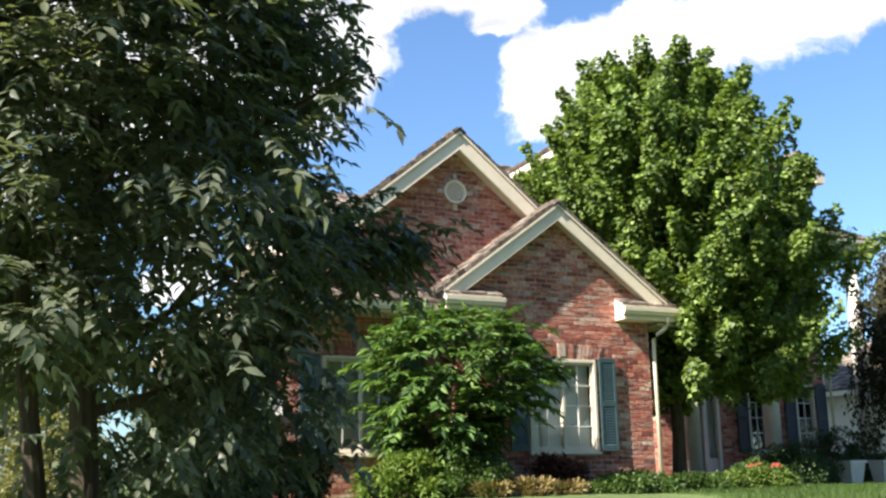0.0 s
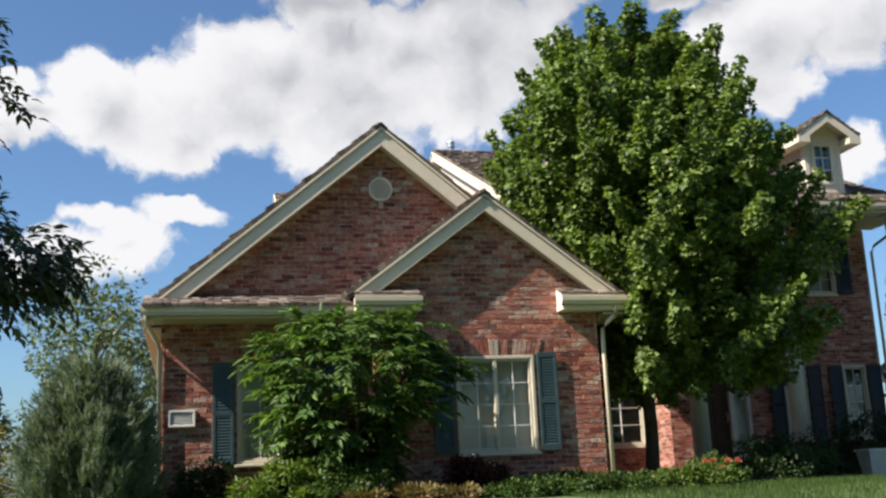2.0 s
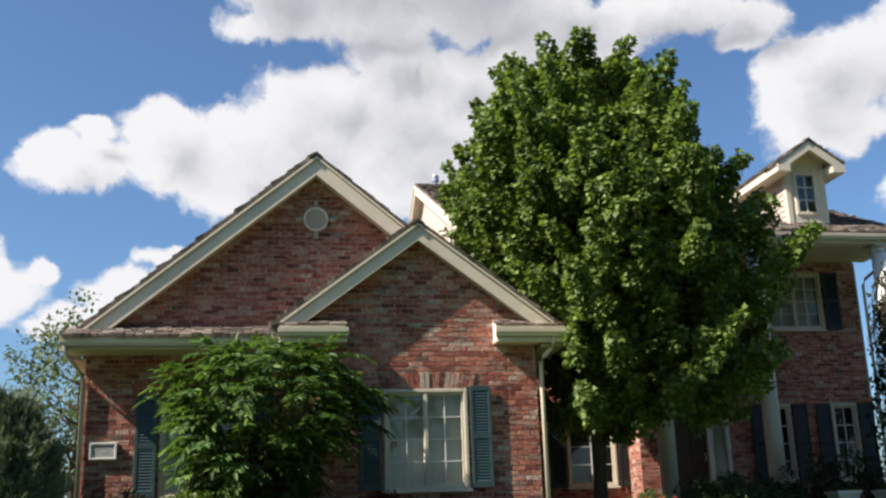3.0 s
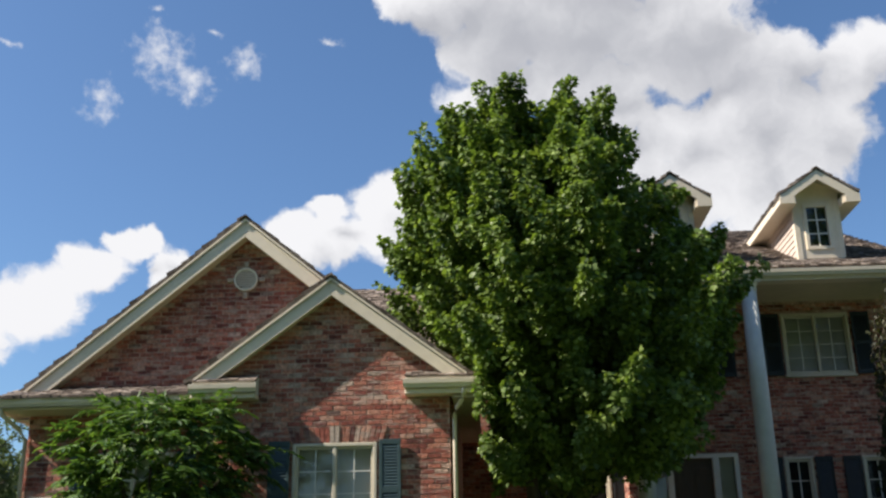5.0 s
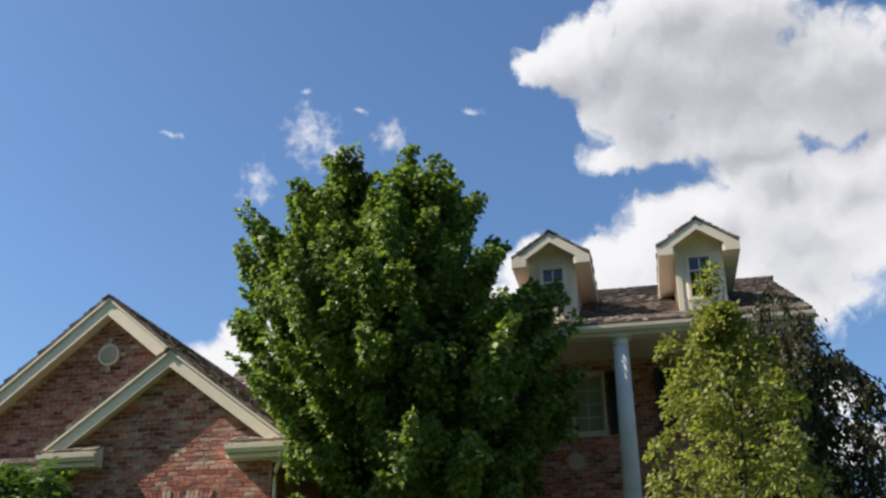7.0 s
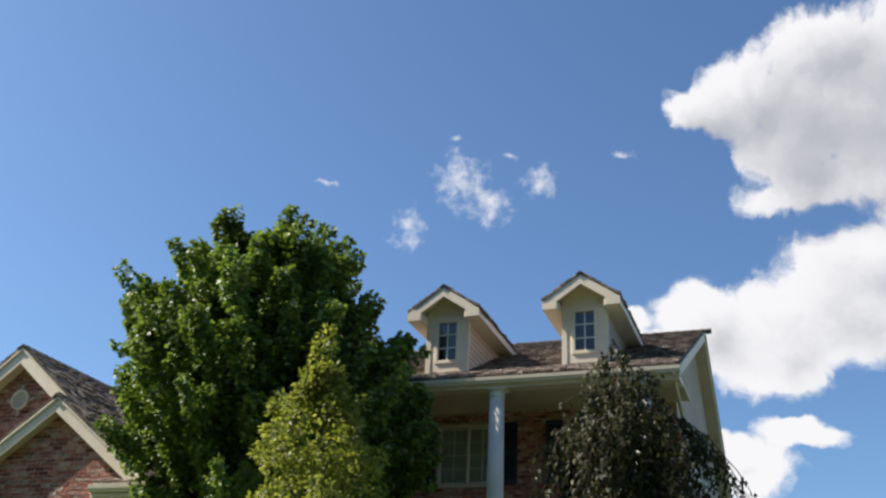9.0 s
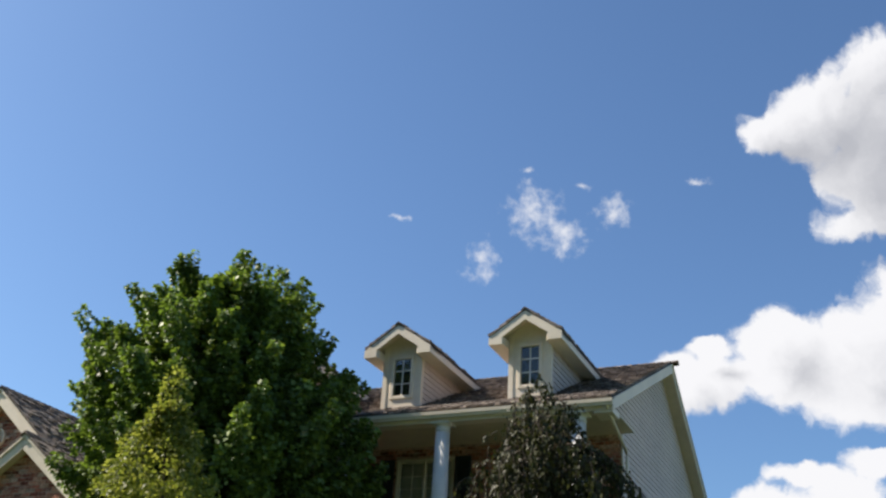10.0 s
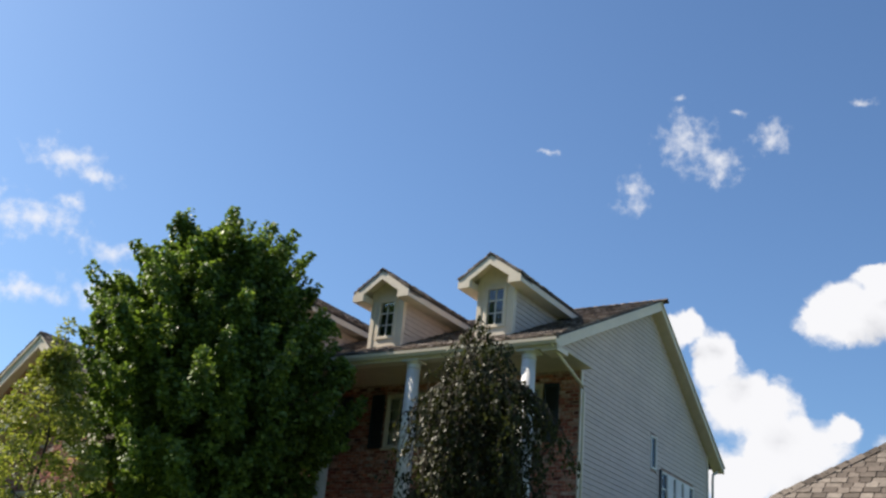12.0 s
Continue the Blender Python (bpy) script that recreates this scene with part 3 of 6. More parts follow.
def rake(name, a, b, out, wide=0.2, thick=0.04, back=0.26):
    """A sloping fascia board from a to b with the soffit behind it. out: the way that it faces."""
    a, b, out = Vector(a), Vector(b), Vector(out)
    down = Vector((0, 0, -1))
    d = (b - a).normalized()
    low = down / math.hypot(d.x, d.y)
    bm = prism(bmesh.new(), [a, b, b + low * wide, a + low * wide], -out * thick)
    bmesh.ops.bevel(bm, geom=bm.edges[:], offset=0.006, segments=1, affect="EDGES")
    board = hpart("fascia", bm, cream)
    k = 0.035
    bm = prism(bmesh.new(), [a - out * thick * 0.8, b - out * thick * 0.8, b + low * k - out * thick * 0.8, a + low * k - out * thick * 0.8], out * (thick * 0.8 + 0.028))
    hpart("drip_edge", bm, cream, board)
    bm = prism(bmesh.new(), [a + low * (wide - 0.02) - out * thick, b + low * (wide - 0.02) - out * thick, b + low * (wide - 0.045) - out * thick, a + low * (wide - 0.045) - out * thick], -out * back)
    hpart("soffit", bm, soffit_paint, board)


def peak_pair(mid, half, top, slope, y, **kw):
    rake("fascia", (mid - half, y, top - slope * half), (mid, y, top), (0, -1, 0), **kw)
    rake("fascia", (mid + half, y, top - slope * half), (mid, y, top), (0, -1, 0), **kw)


peak_pair(A_MID, A_EX - 0.12, A_RIDGE - 0.02, A_SLOPE, 15.22, wide=0.25, back=0.25)
peak_pair(B_MID, B_EX - 0.12, B_RIDGE - 0.02, B_SLOPE, B_FRONT, wide=0.23, back=0.22)
for x, o in ((XL, -1), (XR, 1)):
    rake("fascia", (x, EAVE_Y + 0.05, EAVE_Z), (x, RIDGE_Y, RIDGE_Z - 0.02), (o, 0, 0), wide=0.22, back=0.2)
    rake("fascia", (x, BACK_Y, BACK_Z), (x, RIDGE_Y, RIDGE_Z - 0.02), (o, 0, 0), wide=0.16, back=0.27)
rake("fascia", (R_X, 20.1, R_Z - 3.02), (R_X, R_Y, R_Z - 0.02), (-1, 0, 0), wide=0.25, back=0.3)
rake("fascia", (R_X, 28.1, R_Z - 3.02), (R_X, R_Y, R_Z - 0.02), (-1, 0, 0), wide=0.25, back=0.3)

# eaves, gutters and soffits
GUTTER = [(0.0, 0.0), (-0.075, 0.0), (-0.085, 0.03), (-0.105, 0.06), (-0.11, 0.125), (-0.095, 0.13), (-0.09, 0.10), (0.0, 0.10)]


def gutter(x0, x1, y, z):
    bm = prism(bmesh.new(), [(x0, y + a, z + b) for a, b in GUTTER], (x1 - x0, 0, 0))
    return hpart("gutter", bm, cream, label="cream metal gutter")


gutter(4.0, 7.18, 14.88, 3.70)
bm = boxed(4.02, 7.30, 14.885, WING_Y, 3.665, 3.70)
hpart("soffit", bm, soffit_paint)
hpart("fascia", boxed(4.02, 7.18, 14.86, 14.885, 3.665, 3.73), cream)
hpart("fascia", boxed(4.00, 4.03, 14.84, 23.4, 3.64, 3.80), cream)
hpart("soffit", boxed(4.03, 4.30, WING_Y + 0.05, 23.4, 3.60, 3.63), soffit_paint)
for x0, x1 in ((7.14, 8.13), (10.45, 11.56)):
    bm = prism(bmesh.new(), [(x0, 14.66, 3.74), (x0, BAY_Y - 0.003, 3.74), (x0, BAY_Y - 0.003, 4.10), (x0, 14.66, 3.985)], (x1 - x0, 0, 0))
    ret = hpart("eave_return", bm, white_paint, label="boxed cream eave return with a shake top")
    bm = prism(bmesh.new(), [(x0 - 0.03, 14.655 + a, 3.81 + b) for a, b in GUTTER], (x1 - x0 + 0.06, 0, 0))
    hpart("gutter", bm, cream, ret)
    hpart("moulding", boxed(x0 - 0.012, x1 + 0.012, 14.63, BAY_Y - 0.004, 3.72, 3.80, bevel=0.01), cream, ret)
hpart("soffit", boxed(11.165, 11.56, 14.7, 19.6, 3.66, 3.70), soffit_paint)
hpart("gutter", prism(bmesh.new(), [(11.56 - a, 14.66, 3.80 + b) for a, b in GUTTER], (0, 2.4, 0)), cream)
gutter(XL - 0.02, XR + 0.03, EAVE_Y, EAVE_Z - 0.17)
hpart("fascia", boxed(XL, XR, EAVE_Y + 0.002, EAVE_Y + 0.03, 6.34, 6.52), cream)
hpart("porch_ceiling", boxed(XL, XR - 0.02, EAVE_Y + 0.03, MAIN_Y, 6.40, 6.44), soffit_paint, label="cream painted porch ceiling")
hpart("beam", boxed(XL + 0.2, XR - 0.3, 18.01, 18.32, 6.36, 6.40), cream)
hpart("eave_return", boxed(XR - 0.36, XR + 0.0, 17.99, 18.5, 6.30, 6.40), cream)


def downspout(path, label="cream metal downspout"):
    bm = tube(bmesh.new(), path, 0.034, 10)
    hpart("downspout", bm, cream, label=label, smooth=True)


downspout([(11.34, 14.62, 3.80), (11.34, 14.62, 3.70), (11.31, 14.65, 3.62), (11.22, 14.78, 3.52), (11.19, 14.85, 3.44), (11.185, 14.86, 3.3), (11.19, 14.86, 1.0)])
downspout([(4.06, 14.82, 3.72), (4.08, 14.9, 3.60), (4.2, 15.3, 3.42), (4.265, 15.42, 3.28), (4.265, 15.42, 1.0)])
downspout([(20.10, 17.91, 6.46), (20.10, 17.96, 6.38), (20.05, 19.55, 5.98), (20.04, 19.66, 5.86), (20.04, 19.68, 1.0)])

# side wall of siding, one board after another
BACK_WALL = 27.95


def rake_low(y):
    return (RIDGE_Z - (RIDGE_Y - y) * FRONT if y < RIDGE_Y else RIDGE_Z - (y - RIDGE_Y) * (RIDGE_Z - BACK_Z) / (BACK_Y - RIDGE_Y)) - 0.14


bm = prism(bmesh.new(), [(MAIN_X1 - 0.2, MAIN_Y + 0.24, GRADE - 0.3), (MAIN_X1 - 0.2, BACK_WALL, GRADE - 0.3), (MAIN_X1 - 0.2, BACK_WALL, rake_low(BACK_WALL)), (MAIN_X1 - 0.2, RIDGE_Y, rake_low(RIDGE_Y)), (MAIN_X1 - 0.2, 18.1, rake_low(18.1)), (MAIN_X1 - 0.2, 18.1, 6.44), (MAIN_X1 - 0.2, MAIN_Y + 0.24, 6.44)], (0.185, 0, 0))
side_wall = hpart("wall", bm, mortar, label="pale lap-sided gable end wall")
hpart("wall", boxed(MAIN_X0, MAIN_X1, BACK_WALL - 0.2, BACK_WALL, GRADE - 0.3, 6.3), siding_paint, label="pale rear wall")
side_holes = [(23.74, 24.12, 5.12, 5.93), (24.45, 26.75, 3.4, 5.2)]
z, rise = GRADE - 0.1, 0.118
while z < 9.1:
    top = z + rise + 0.012
    y0 = MAIN_Y + 0.05 if z < 6.42 else max(18.06, RIDGE_Y - (RIDGE_Z - 0.14 - top) / FRONT)
    y1 = min(BACK_WALL, RIDGE_Y + (RIDGE_Z - 0.14 - top) * (BACK_Y - RIDGE_Y) / (RIDGE_Z - BACK_Z))
    for a, b in cut([(y0, y1)] if y1 - y0 > 0.1 else [], side_holes, z, z + rise):
        bm = prism(bmesh.new(), [(MAIN_X1 - 0.014, a, z), (MAIN_X1 + 0.013, a, z), (MAIN_X1 - 0.006, a, top), (MAIN_X1 - 0.014, a, top)], (0, b - a, 0))
        hpart("siding_board", bm, siding_paint, side_wall)
    z += rise
hpart("corner_board", boxed(MAIN_X1 - 0.01, MAIN_X1 + 0.022, MAIN_Y - 0.01, MAIN_Y + 0.09, GRADE, 6.38), cream)
hpart("corner_board", boxed(MAIN_X1 - 0.01, MAIN_X1 + 0.022, BACK_WALL - 0.06, BACK_WALL + 0.02, GRADE, 6.3), cream)
downspout([(20.05, 28.45, 6.05), (20.05, 28.40, 5.95), (20.03, 28.05, 5.80), (20.03, 28.0, 5.6), (20.03, 28.0, 1.0)])
bm = prism(bmesh.new(), [(MAIN_X0, MAIN_Y + 0.24, GRADE - 0.3), (MAIN_X0, BACK_WALL, GRADE - 0.3), (MAIN_X0, BACK_WALL, rake_low(BACK_WALL)), (MAIN_X0, RIDGE_Y, rake_low(RIDGE_Y)), (MAIN_X0, 18.1, rake_low(18.1)), (MAIN_X0, 18.1, 6.44), (MAIN_X0, MAIN_Y + 0.24, 6.44)], (0.18, 0, 0))
hpart("wall", bm, siding_paint, label="cream painted gable end wall above the wing")


# ---- windows, shutters, doors ----
def window(x0, x1, y, z0, z1, sashes=2, cols=2, rows=4, blind=True, face=0.035, mat=None, label=""):
    """A window in an opening of a wall that faces -y."""
    mat = mat or frame_paint
    bm = bmesh.new()
    f = 0.055
    for a in ((x0, x0 + f, z0, z1), (x1 - f, x1, z0, z1), (x0 + f, x1 - f, z1 - f, z1), (x0 + f, x1 - f, z0, z0 + f)):
        box(bm, a[0], a[1], y - face, y + 0.09, a[2], a[3], bevel=0.008)
    if sashes == 2:
        box(bm, (x0 + x1) / 2 - 0.028, (x0 + x1) / 2 + 0.028, y - face + 0.008, y + 0.06, z0 + f, z1 - f, bevel=0.006)
    w = hpart("window", bm, mat, label=label or "cream-framed window with a white grid")
    hpart("window_sill", boxed(x0 - 0.03, x1 + 0.03, y - face - 0.03, y + 0.05, z0 - 0.035, z0 + 0.006, bevel=0.008), mat, w)
    sw = (x1 - x0 - 2 * f) / sashes
    for k in range(sashes):
        a, b = x0 + f + k * sw, x0 + f + (k + 1) * sw
        s = 0.038
        bm = bmesh.new()
        for q in ((a, a + s, z0 + f, z1 - f), (b - s, b, z0 + f, z1 - f), (a + s, b - s, z1 - f - s, z1 - f), (a + s, b - s, z0 + f, z0 + f + s)):
            box(bm, q[0], q[1], y + 0.0, y + 0.05, q[2], q[3], bevel=0.005)
        hpart("sash", bm, mat, w)
        bm = bmesh.new()
        for c in range(1, cols):
            x = a + s + (b - a - 2 * s) * c / cols
            box(bm, x - 0.009, x + 0.009, y + 0.012, y + 0.036, z0 + f + s, z1 - f - s)
        for r in range(1, rows):
            zz = z0 + f + s + (z1 - z0 - 2 * f - 2 * s) * r / rows
            box(bm, a + s, b - s, y + 0.013, y + 0.035, zz - 0.009, zz + 0.009)
        hpart("muntin", bm, white_paint, w)
        p = hpart("pane", boxed(a + s - 0.004, b - s + 0.004, y + 0.022, y + 0.026, z0 + f + s - 0.004, z1 - f - s + 0.004), pane_clear, w)
        p.visible_shadow = False
    bm = bmesh.new()
    if blind:
        box(bm, x0 + f, x1 - f, y + 0.150, y + 0.154, z0 + 0.05, z1 - 0.05)
        hpart("blind", bm, blind_cloth, w, "drawn pale window blind")
    hpart("backing", boxed(x0 + 0.01, x1 - 0.01, y + 0.185, y + 0.2, z0 + 0.01, z1 - 0.01), room_shade, w)
    return w


def shutter(x0, x1, y, z0, z1, mat):
    bm = bmesh.new()
    f = 0.05
    mid = (z0 + z1) / 2
    for a in ((x0, x0 + f, z0, z1), (x1 - f, x1, z0, z1), (x0 + f, x1 - f, z1 - 0.08, z1), (x0 + f, x1 - f, z0, z0 + 0.1), (x0 + f, x1 - f, mid - 0.04, mid + 0.04)):
        box(bm, a[0], a[1], y - 0.045, y - 0.02, a[2], a[3], bevel=0.004)
    s = hpart("shutter", bm, mat, label="dark louvred wooden shutter")
    zz = z0 + 0.1
    while zz < z1 - 0.1:
        bm = prism(bmesh.new(), [(x0 + f, y - 0.042, zz), (x0 + f, y - 0.026, zz + 0.036), (x0 + f, y - 0.022, zz + 0.034), (x0 + f, y - 0.038, zz - 0.002)], (x1 - x0 - 2 * f, 0, 0))
        hpart("slat", bm, mat, s)
        zz += 0.045
    hpart("backing", boxed(x0 + 0.01, x1 - 0.01, y - 0.022, y - 0.012, z0 + 0.01, z1 - 0.01), mat, s)


window(*win_b[:2], BAY_Y, *win_b[2:], label="cream double casement window with lowered blinds")
shutter(10.03, 10.36, BAY_Y - 0.02, 1.55, 3.08, shutter_paint)
shutter(8.33, 8.66, BAY_Y - 0.02, 1.55, 3.08, shutter_paint)
window(*win_a[:2], WING_Y, *win_a[2:], label="cream double casement window behind the bush")
shutter(5.04, 5.36, WING_Y - 0.02, 1.55, 3.05, shutter_paint)
shutter(6.74, 7.06, WING_Y - 0.02, 1.55, 3.05, shutter_paint)
for x0, x1, z0, z1 in up_windows:
    window(x0, x1, MAIN_Y, z0, z1, label="cream upper window under the porch ceiling")
    shutter(x0 - 0.40, x0 - 0.04, MAIN_Y - 0.02, z0, z1, dark_shutter_paint)
    shutter(x1 + 0.04, x1 + 0.40, MAIN_Y - 0.02, z0, z1, dark_shutter_paint)
for x0, x1, z0, z1 in low_windows:
    window(x0, x1, MAIN_Y, z0, z1, sashes=1, cols=2, blind=False, label="cream ground-floor window with a grid")
    shutter(x0 - 0.37, x0 - 0.03, MAIN_Y - 0.02, z0, z1, dark_shutter_paint)
    shutter(x1 + 0.03, x1 + 0.37, MAIN_Y - 0.02, z0, z1, dark_shutter_paint)

# front door between two sidelights
bm = bmesh.new()
for a in ((14.76, 14.84, 1.1, 3.36), (15.14, 15.26, 1.1, 3.28), (16.04, 16.16, 1.1, 3.28), (16.46, 16.54, 1.1, 3.36), (14.84, 16.46, 3.28, 3.36)):
    box(bm, a[0], a[1], MAIN_Y - 0.05, MAIN_Y + 0.1, a[2], a[3], bevel=0.006)
front_door = hpart("door", bm, white_paint, label="dark wooden front door in a white frame between two sidelights")
hpart("leaf", boxed(15.26, 16.04, MAIN_Y + 0.03, MAIN_Y + 0.075, 1.1, 3.28), door_wood, front_door)
for z0, z1 in ((1.25, 1.9), (2.05, 3.1)):
    for x0, x1 in ((15.34, 15.61), (15.69, 15.96)):
        hpart("panel", boxed(x0, x1, MAIN_Y + 0.018, MAIN_Y + 0.032, z0, z1, bevel=0.006), door_wood, front_door)
for x0, x1 in ((14.84, 15.14), (16.16, 16.46)):
    hpart("pane", boxed(x0, x1, MAIN_Y + 0.03, MAIN_Y + 0.034, 1.5, 3.28), pane_clear, front_door)
    hpart("curtain", boxed(x0, x1, MAIN_Y + 0.09, MAIN_Y + 0.095, 1.1, 3.28), blind_cloth, front_door, "pale sidelight curtain")
    hpart("panel", boxed(x0, x1, MAIN_Y + 0.01, MAIN_Y + 0.05, 1.1, 1.5, bevel=0.006), white_paint, front_door)
hpart("door_handle", tube(bmesh.new(), [(15.97, MAIN_Y + 0.03, 2.1), (15.97, MAIN_Y - 0.03, 2.12), (15.97, MAIN_Y - 0.03, 2.26), (15.97, MAIN_Y + 0.03, 2.28)], 0.012, 6), metal, front_door)
hpart("backing", boxed(14.78, 16.52, MAIN_Y + 0.2, MAIN_Y + 0.21, 1.05, 3.34), room_shade, front_door)

# side windows on the siding
for y0, y1, z0, z1 in side_holes:
    bm = bmesh.new()
    for a in ((y0, y0 + 0.05, z0, z1), (y1 - 0.05, y1, z0, z1), (y0 + 0.05, y1 - 0.05, z1 - 0.05, z1), (y0 + 0.05, y1 - 0.05, z0, z0 + 0.05)):
        box(bm, MAIN_X1 - 0.012, MAIN_X1 + 0.03, a[0], a[1], a[2], a[3], bevel=0.005)
    w = hpart("window", bm, white_paint, label="small white-framed window in the siding")
    hpart("pane", boxed(MAIN_X1 + 0.0, MAIN_X1 + 0.004, y0 + 0.05, y1 - 0.05, z0 + 0.05, z1 - 0.05), pane_clear, w)
    if y1 - y0 > 1:
        for k in range(1, 4):
            y = y0 + (y1 - y0) * k / 4
            hpart("muntin", boxed(MAIN_X1 - 0.002, MAIN_X1 + 0.045, y - 0.2, y + 0.2, z0 + 0.05, z1 - 0.05), white_paint, w)
        hpart("muntin", boxed(MAIN_X1 - 0.002, MAIN_X1 + 0.02, y0 + 0.05, y1 - 0.05, z1 - 0.42, z1 - 0.39), white_paint, w)
        hpart("blind", boxed(MAIN_X1 - 0.012, MAIN_X1 - 0.008, y0 + 0.05, y1 - 0.05, z0 + 0.05, z1 - 0.05), blind_cloth, w)
bm = boxed(MAIN_X1 + 0.012, MAIN_X1 + 0.05, 24.34, 24.44, 3.4, 5.22, bevel=0.006)
hpart("shutter", bm, dark_shutter_paint)


# ---- vents ----
def round_vent(x, y, z, r):
    bm = bmesh.new()
    n = 32
    for r0, r1, y0, y1 in ((r * 0.84, r, y - 0.05, y), ):
        ring = [[bm.verts.new((x + q * math.cos(2 * math.pi * k / n), w, z + q * math.sin(2 * math.pi * k / n))) for k in range(n)] for q, w in ((r0, y1), (r0, y0), (r1, y0), (r1, y1))]
        for a, b in zip(ring, ring[1:] + ring[:1]):
            for k in range(n):
                bm.faces.new((a[k], a[(k + 1) % n], b[(k + 1) % n], b[k]))
    v = hpart("gable_vent", bm, cream, label="round cream louvred gable vent")
    zz = -r * 0.8
    while zz < r * 0.8:
        h = math.sqrt(max((r * 0.86) ** 2 - zz * zz, 0))
        hpart("slat", prism(bmesh.new(), [(x - h, y - 0.045, z + zz), (x - h, y - 0.012, z + zz + 0.04), (x - h, y - 0.008, z + zz + 0.036), (x - h, y - 0.041, z + zz - 0.004)], (2 * h, 0, 0)), cream, v)
        zz += 0.042
    return v


vent_part = round_vent(A_MID, WING_Y - 0.02, 5.87, 0.20)
for dx, dz, w, h in ((0, 0.265, 0.07, 0.11), (0, -0.265, 0.07, 0.11), (0.265, 0, 0.11, 0.07), (-0.265, 0, 0.11, 0.07)):
    hpart("key_brick", boxed(A_MID + dx - w / 2, A_MID + dx + w / 2, WING_Y - 0.05, WING_Y - 0.001, 5.87 + dz - h / 2, 5.87 + dz + h / 2, bevel=0.006), brick_pale, vent_part)
x0, x1, z0, z1 = vent_low
bm = bmesh.new()
for a in ((x0, x0 + 0.03, z0, z1), (x1 - 0.03, x1, z0, z1), (x0 + 0.03, x1 - 0.03, z1 - 0.03, z1), (x0 + 0.03, x1 - 0.03, z0, z0 + 0.03)):
    box(bm, a[0], a[1], WING_Y - 0.055, WING_Y - 0.001, a[2], a[3], bevel=0.004)
low_vent = hpart("wall_vent", bm, white_paint, label="small rectangular white wall vent with slats")
for k in range(6):
    zz = z0 + 0.035 + k * 0.031
    hpart("slat", prism(bmesh.new(), [(x0 + 0.03, WING_Y - 0.045, zz), (x0 + 0.03, WING_Y - 0.02, zz + 0.03), (x0 + 0.03, WING_Y - 0.016, zz + 0.028), (x0 + 0.03, WING_Y - 0.041, zz - 0.002)], (x1 - x0 - 0.06, 0, 0)), blind_cloth, low_vent)
hpart("wall_plaque", lathe(bmesh.new(), [(0.16, -0.02), (0.17, 0.0), (0.17, 0.03), (0.15, 0.045), (0.1, 0.045)], 0, 0, 28), brick_pale, label="round pale plaque on the brick").matrix_basis = pose(15.62, MAIN_Y - 0.02, 4.35, 90, 0, 0)

# flue on the ridge
flue = hpart("flue", lathe(bmesh.new(), [(0.07, 8.9), (0.07, 9.50), (0.10, 9.50), (0.10, 9.56), (0.085, 9.575), (0.085, 9.62), (0.10, 9.63), (0.09, 9.66)], 11.25, 24.0, 14), metal, label="short galvanised flue pipe")


# ---- porch ----
def column(x, y=18.15, z0=1.06, z1=6.37, r=0.165):
    c = hpart("column", lathe(bmesh.new(), [(r, z0 + 0.16), (r * 1.01, z0 + 1.8), (r * 0.97, z0 + 3.4), (r * 0.86, z1 - 0.16)], x, y, 28), white_paint, label="tall round white porch column", smooth=True)
    hpart("capital", lathe(bmesh.new(), [(r * 0.86, z1 - 0.2), (r * 0.95, z1 - 0.18), (r * 0.95, z1 - 0.15), (r * 0.88, z1 - 0.14), (r * 0.9, z1 - 0.09), (r * 1.12, z1 - 0.055), (r * 1.12, z1 - 0.05)], x, y, 28), white_paint, c)
    hpart("abacus", boxed(x - r * 1.2, x + r * 1.2, y - r * 1.2, y + r * 1.2, z1 - 0.05, z1, bevel=0.006), white_paint, c)
    hpart("base", lathe(bmesh.new(), [(r * 1.25, z0 + 0.06), (r * 1.3, z0 + 0.09), (r * 1.25, z0 + 0.12), (r * 1.05, z0 + 0.16)], x, y, 28), white_paint, c)
    hpart("plinth", boxed(x - r * 1.35, x + r * 1.35, y - r * 1.35, y + r * 1.35, z0 - 0.02, z0 + 0.06, bevel=0.006), white_paint, c)


for x in (14.5, 16.70, 19.5):
    column(x)
hpart("porch_floor", boxed(11.2, 20.1, 17.85, MAIN_Y, GRADE - 0.1, 1.06, bevel=0.01), mortar, label="low concrete porch floor")


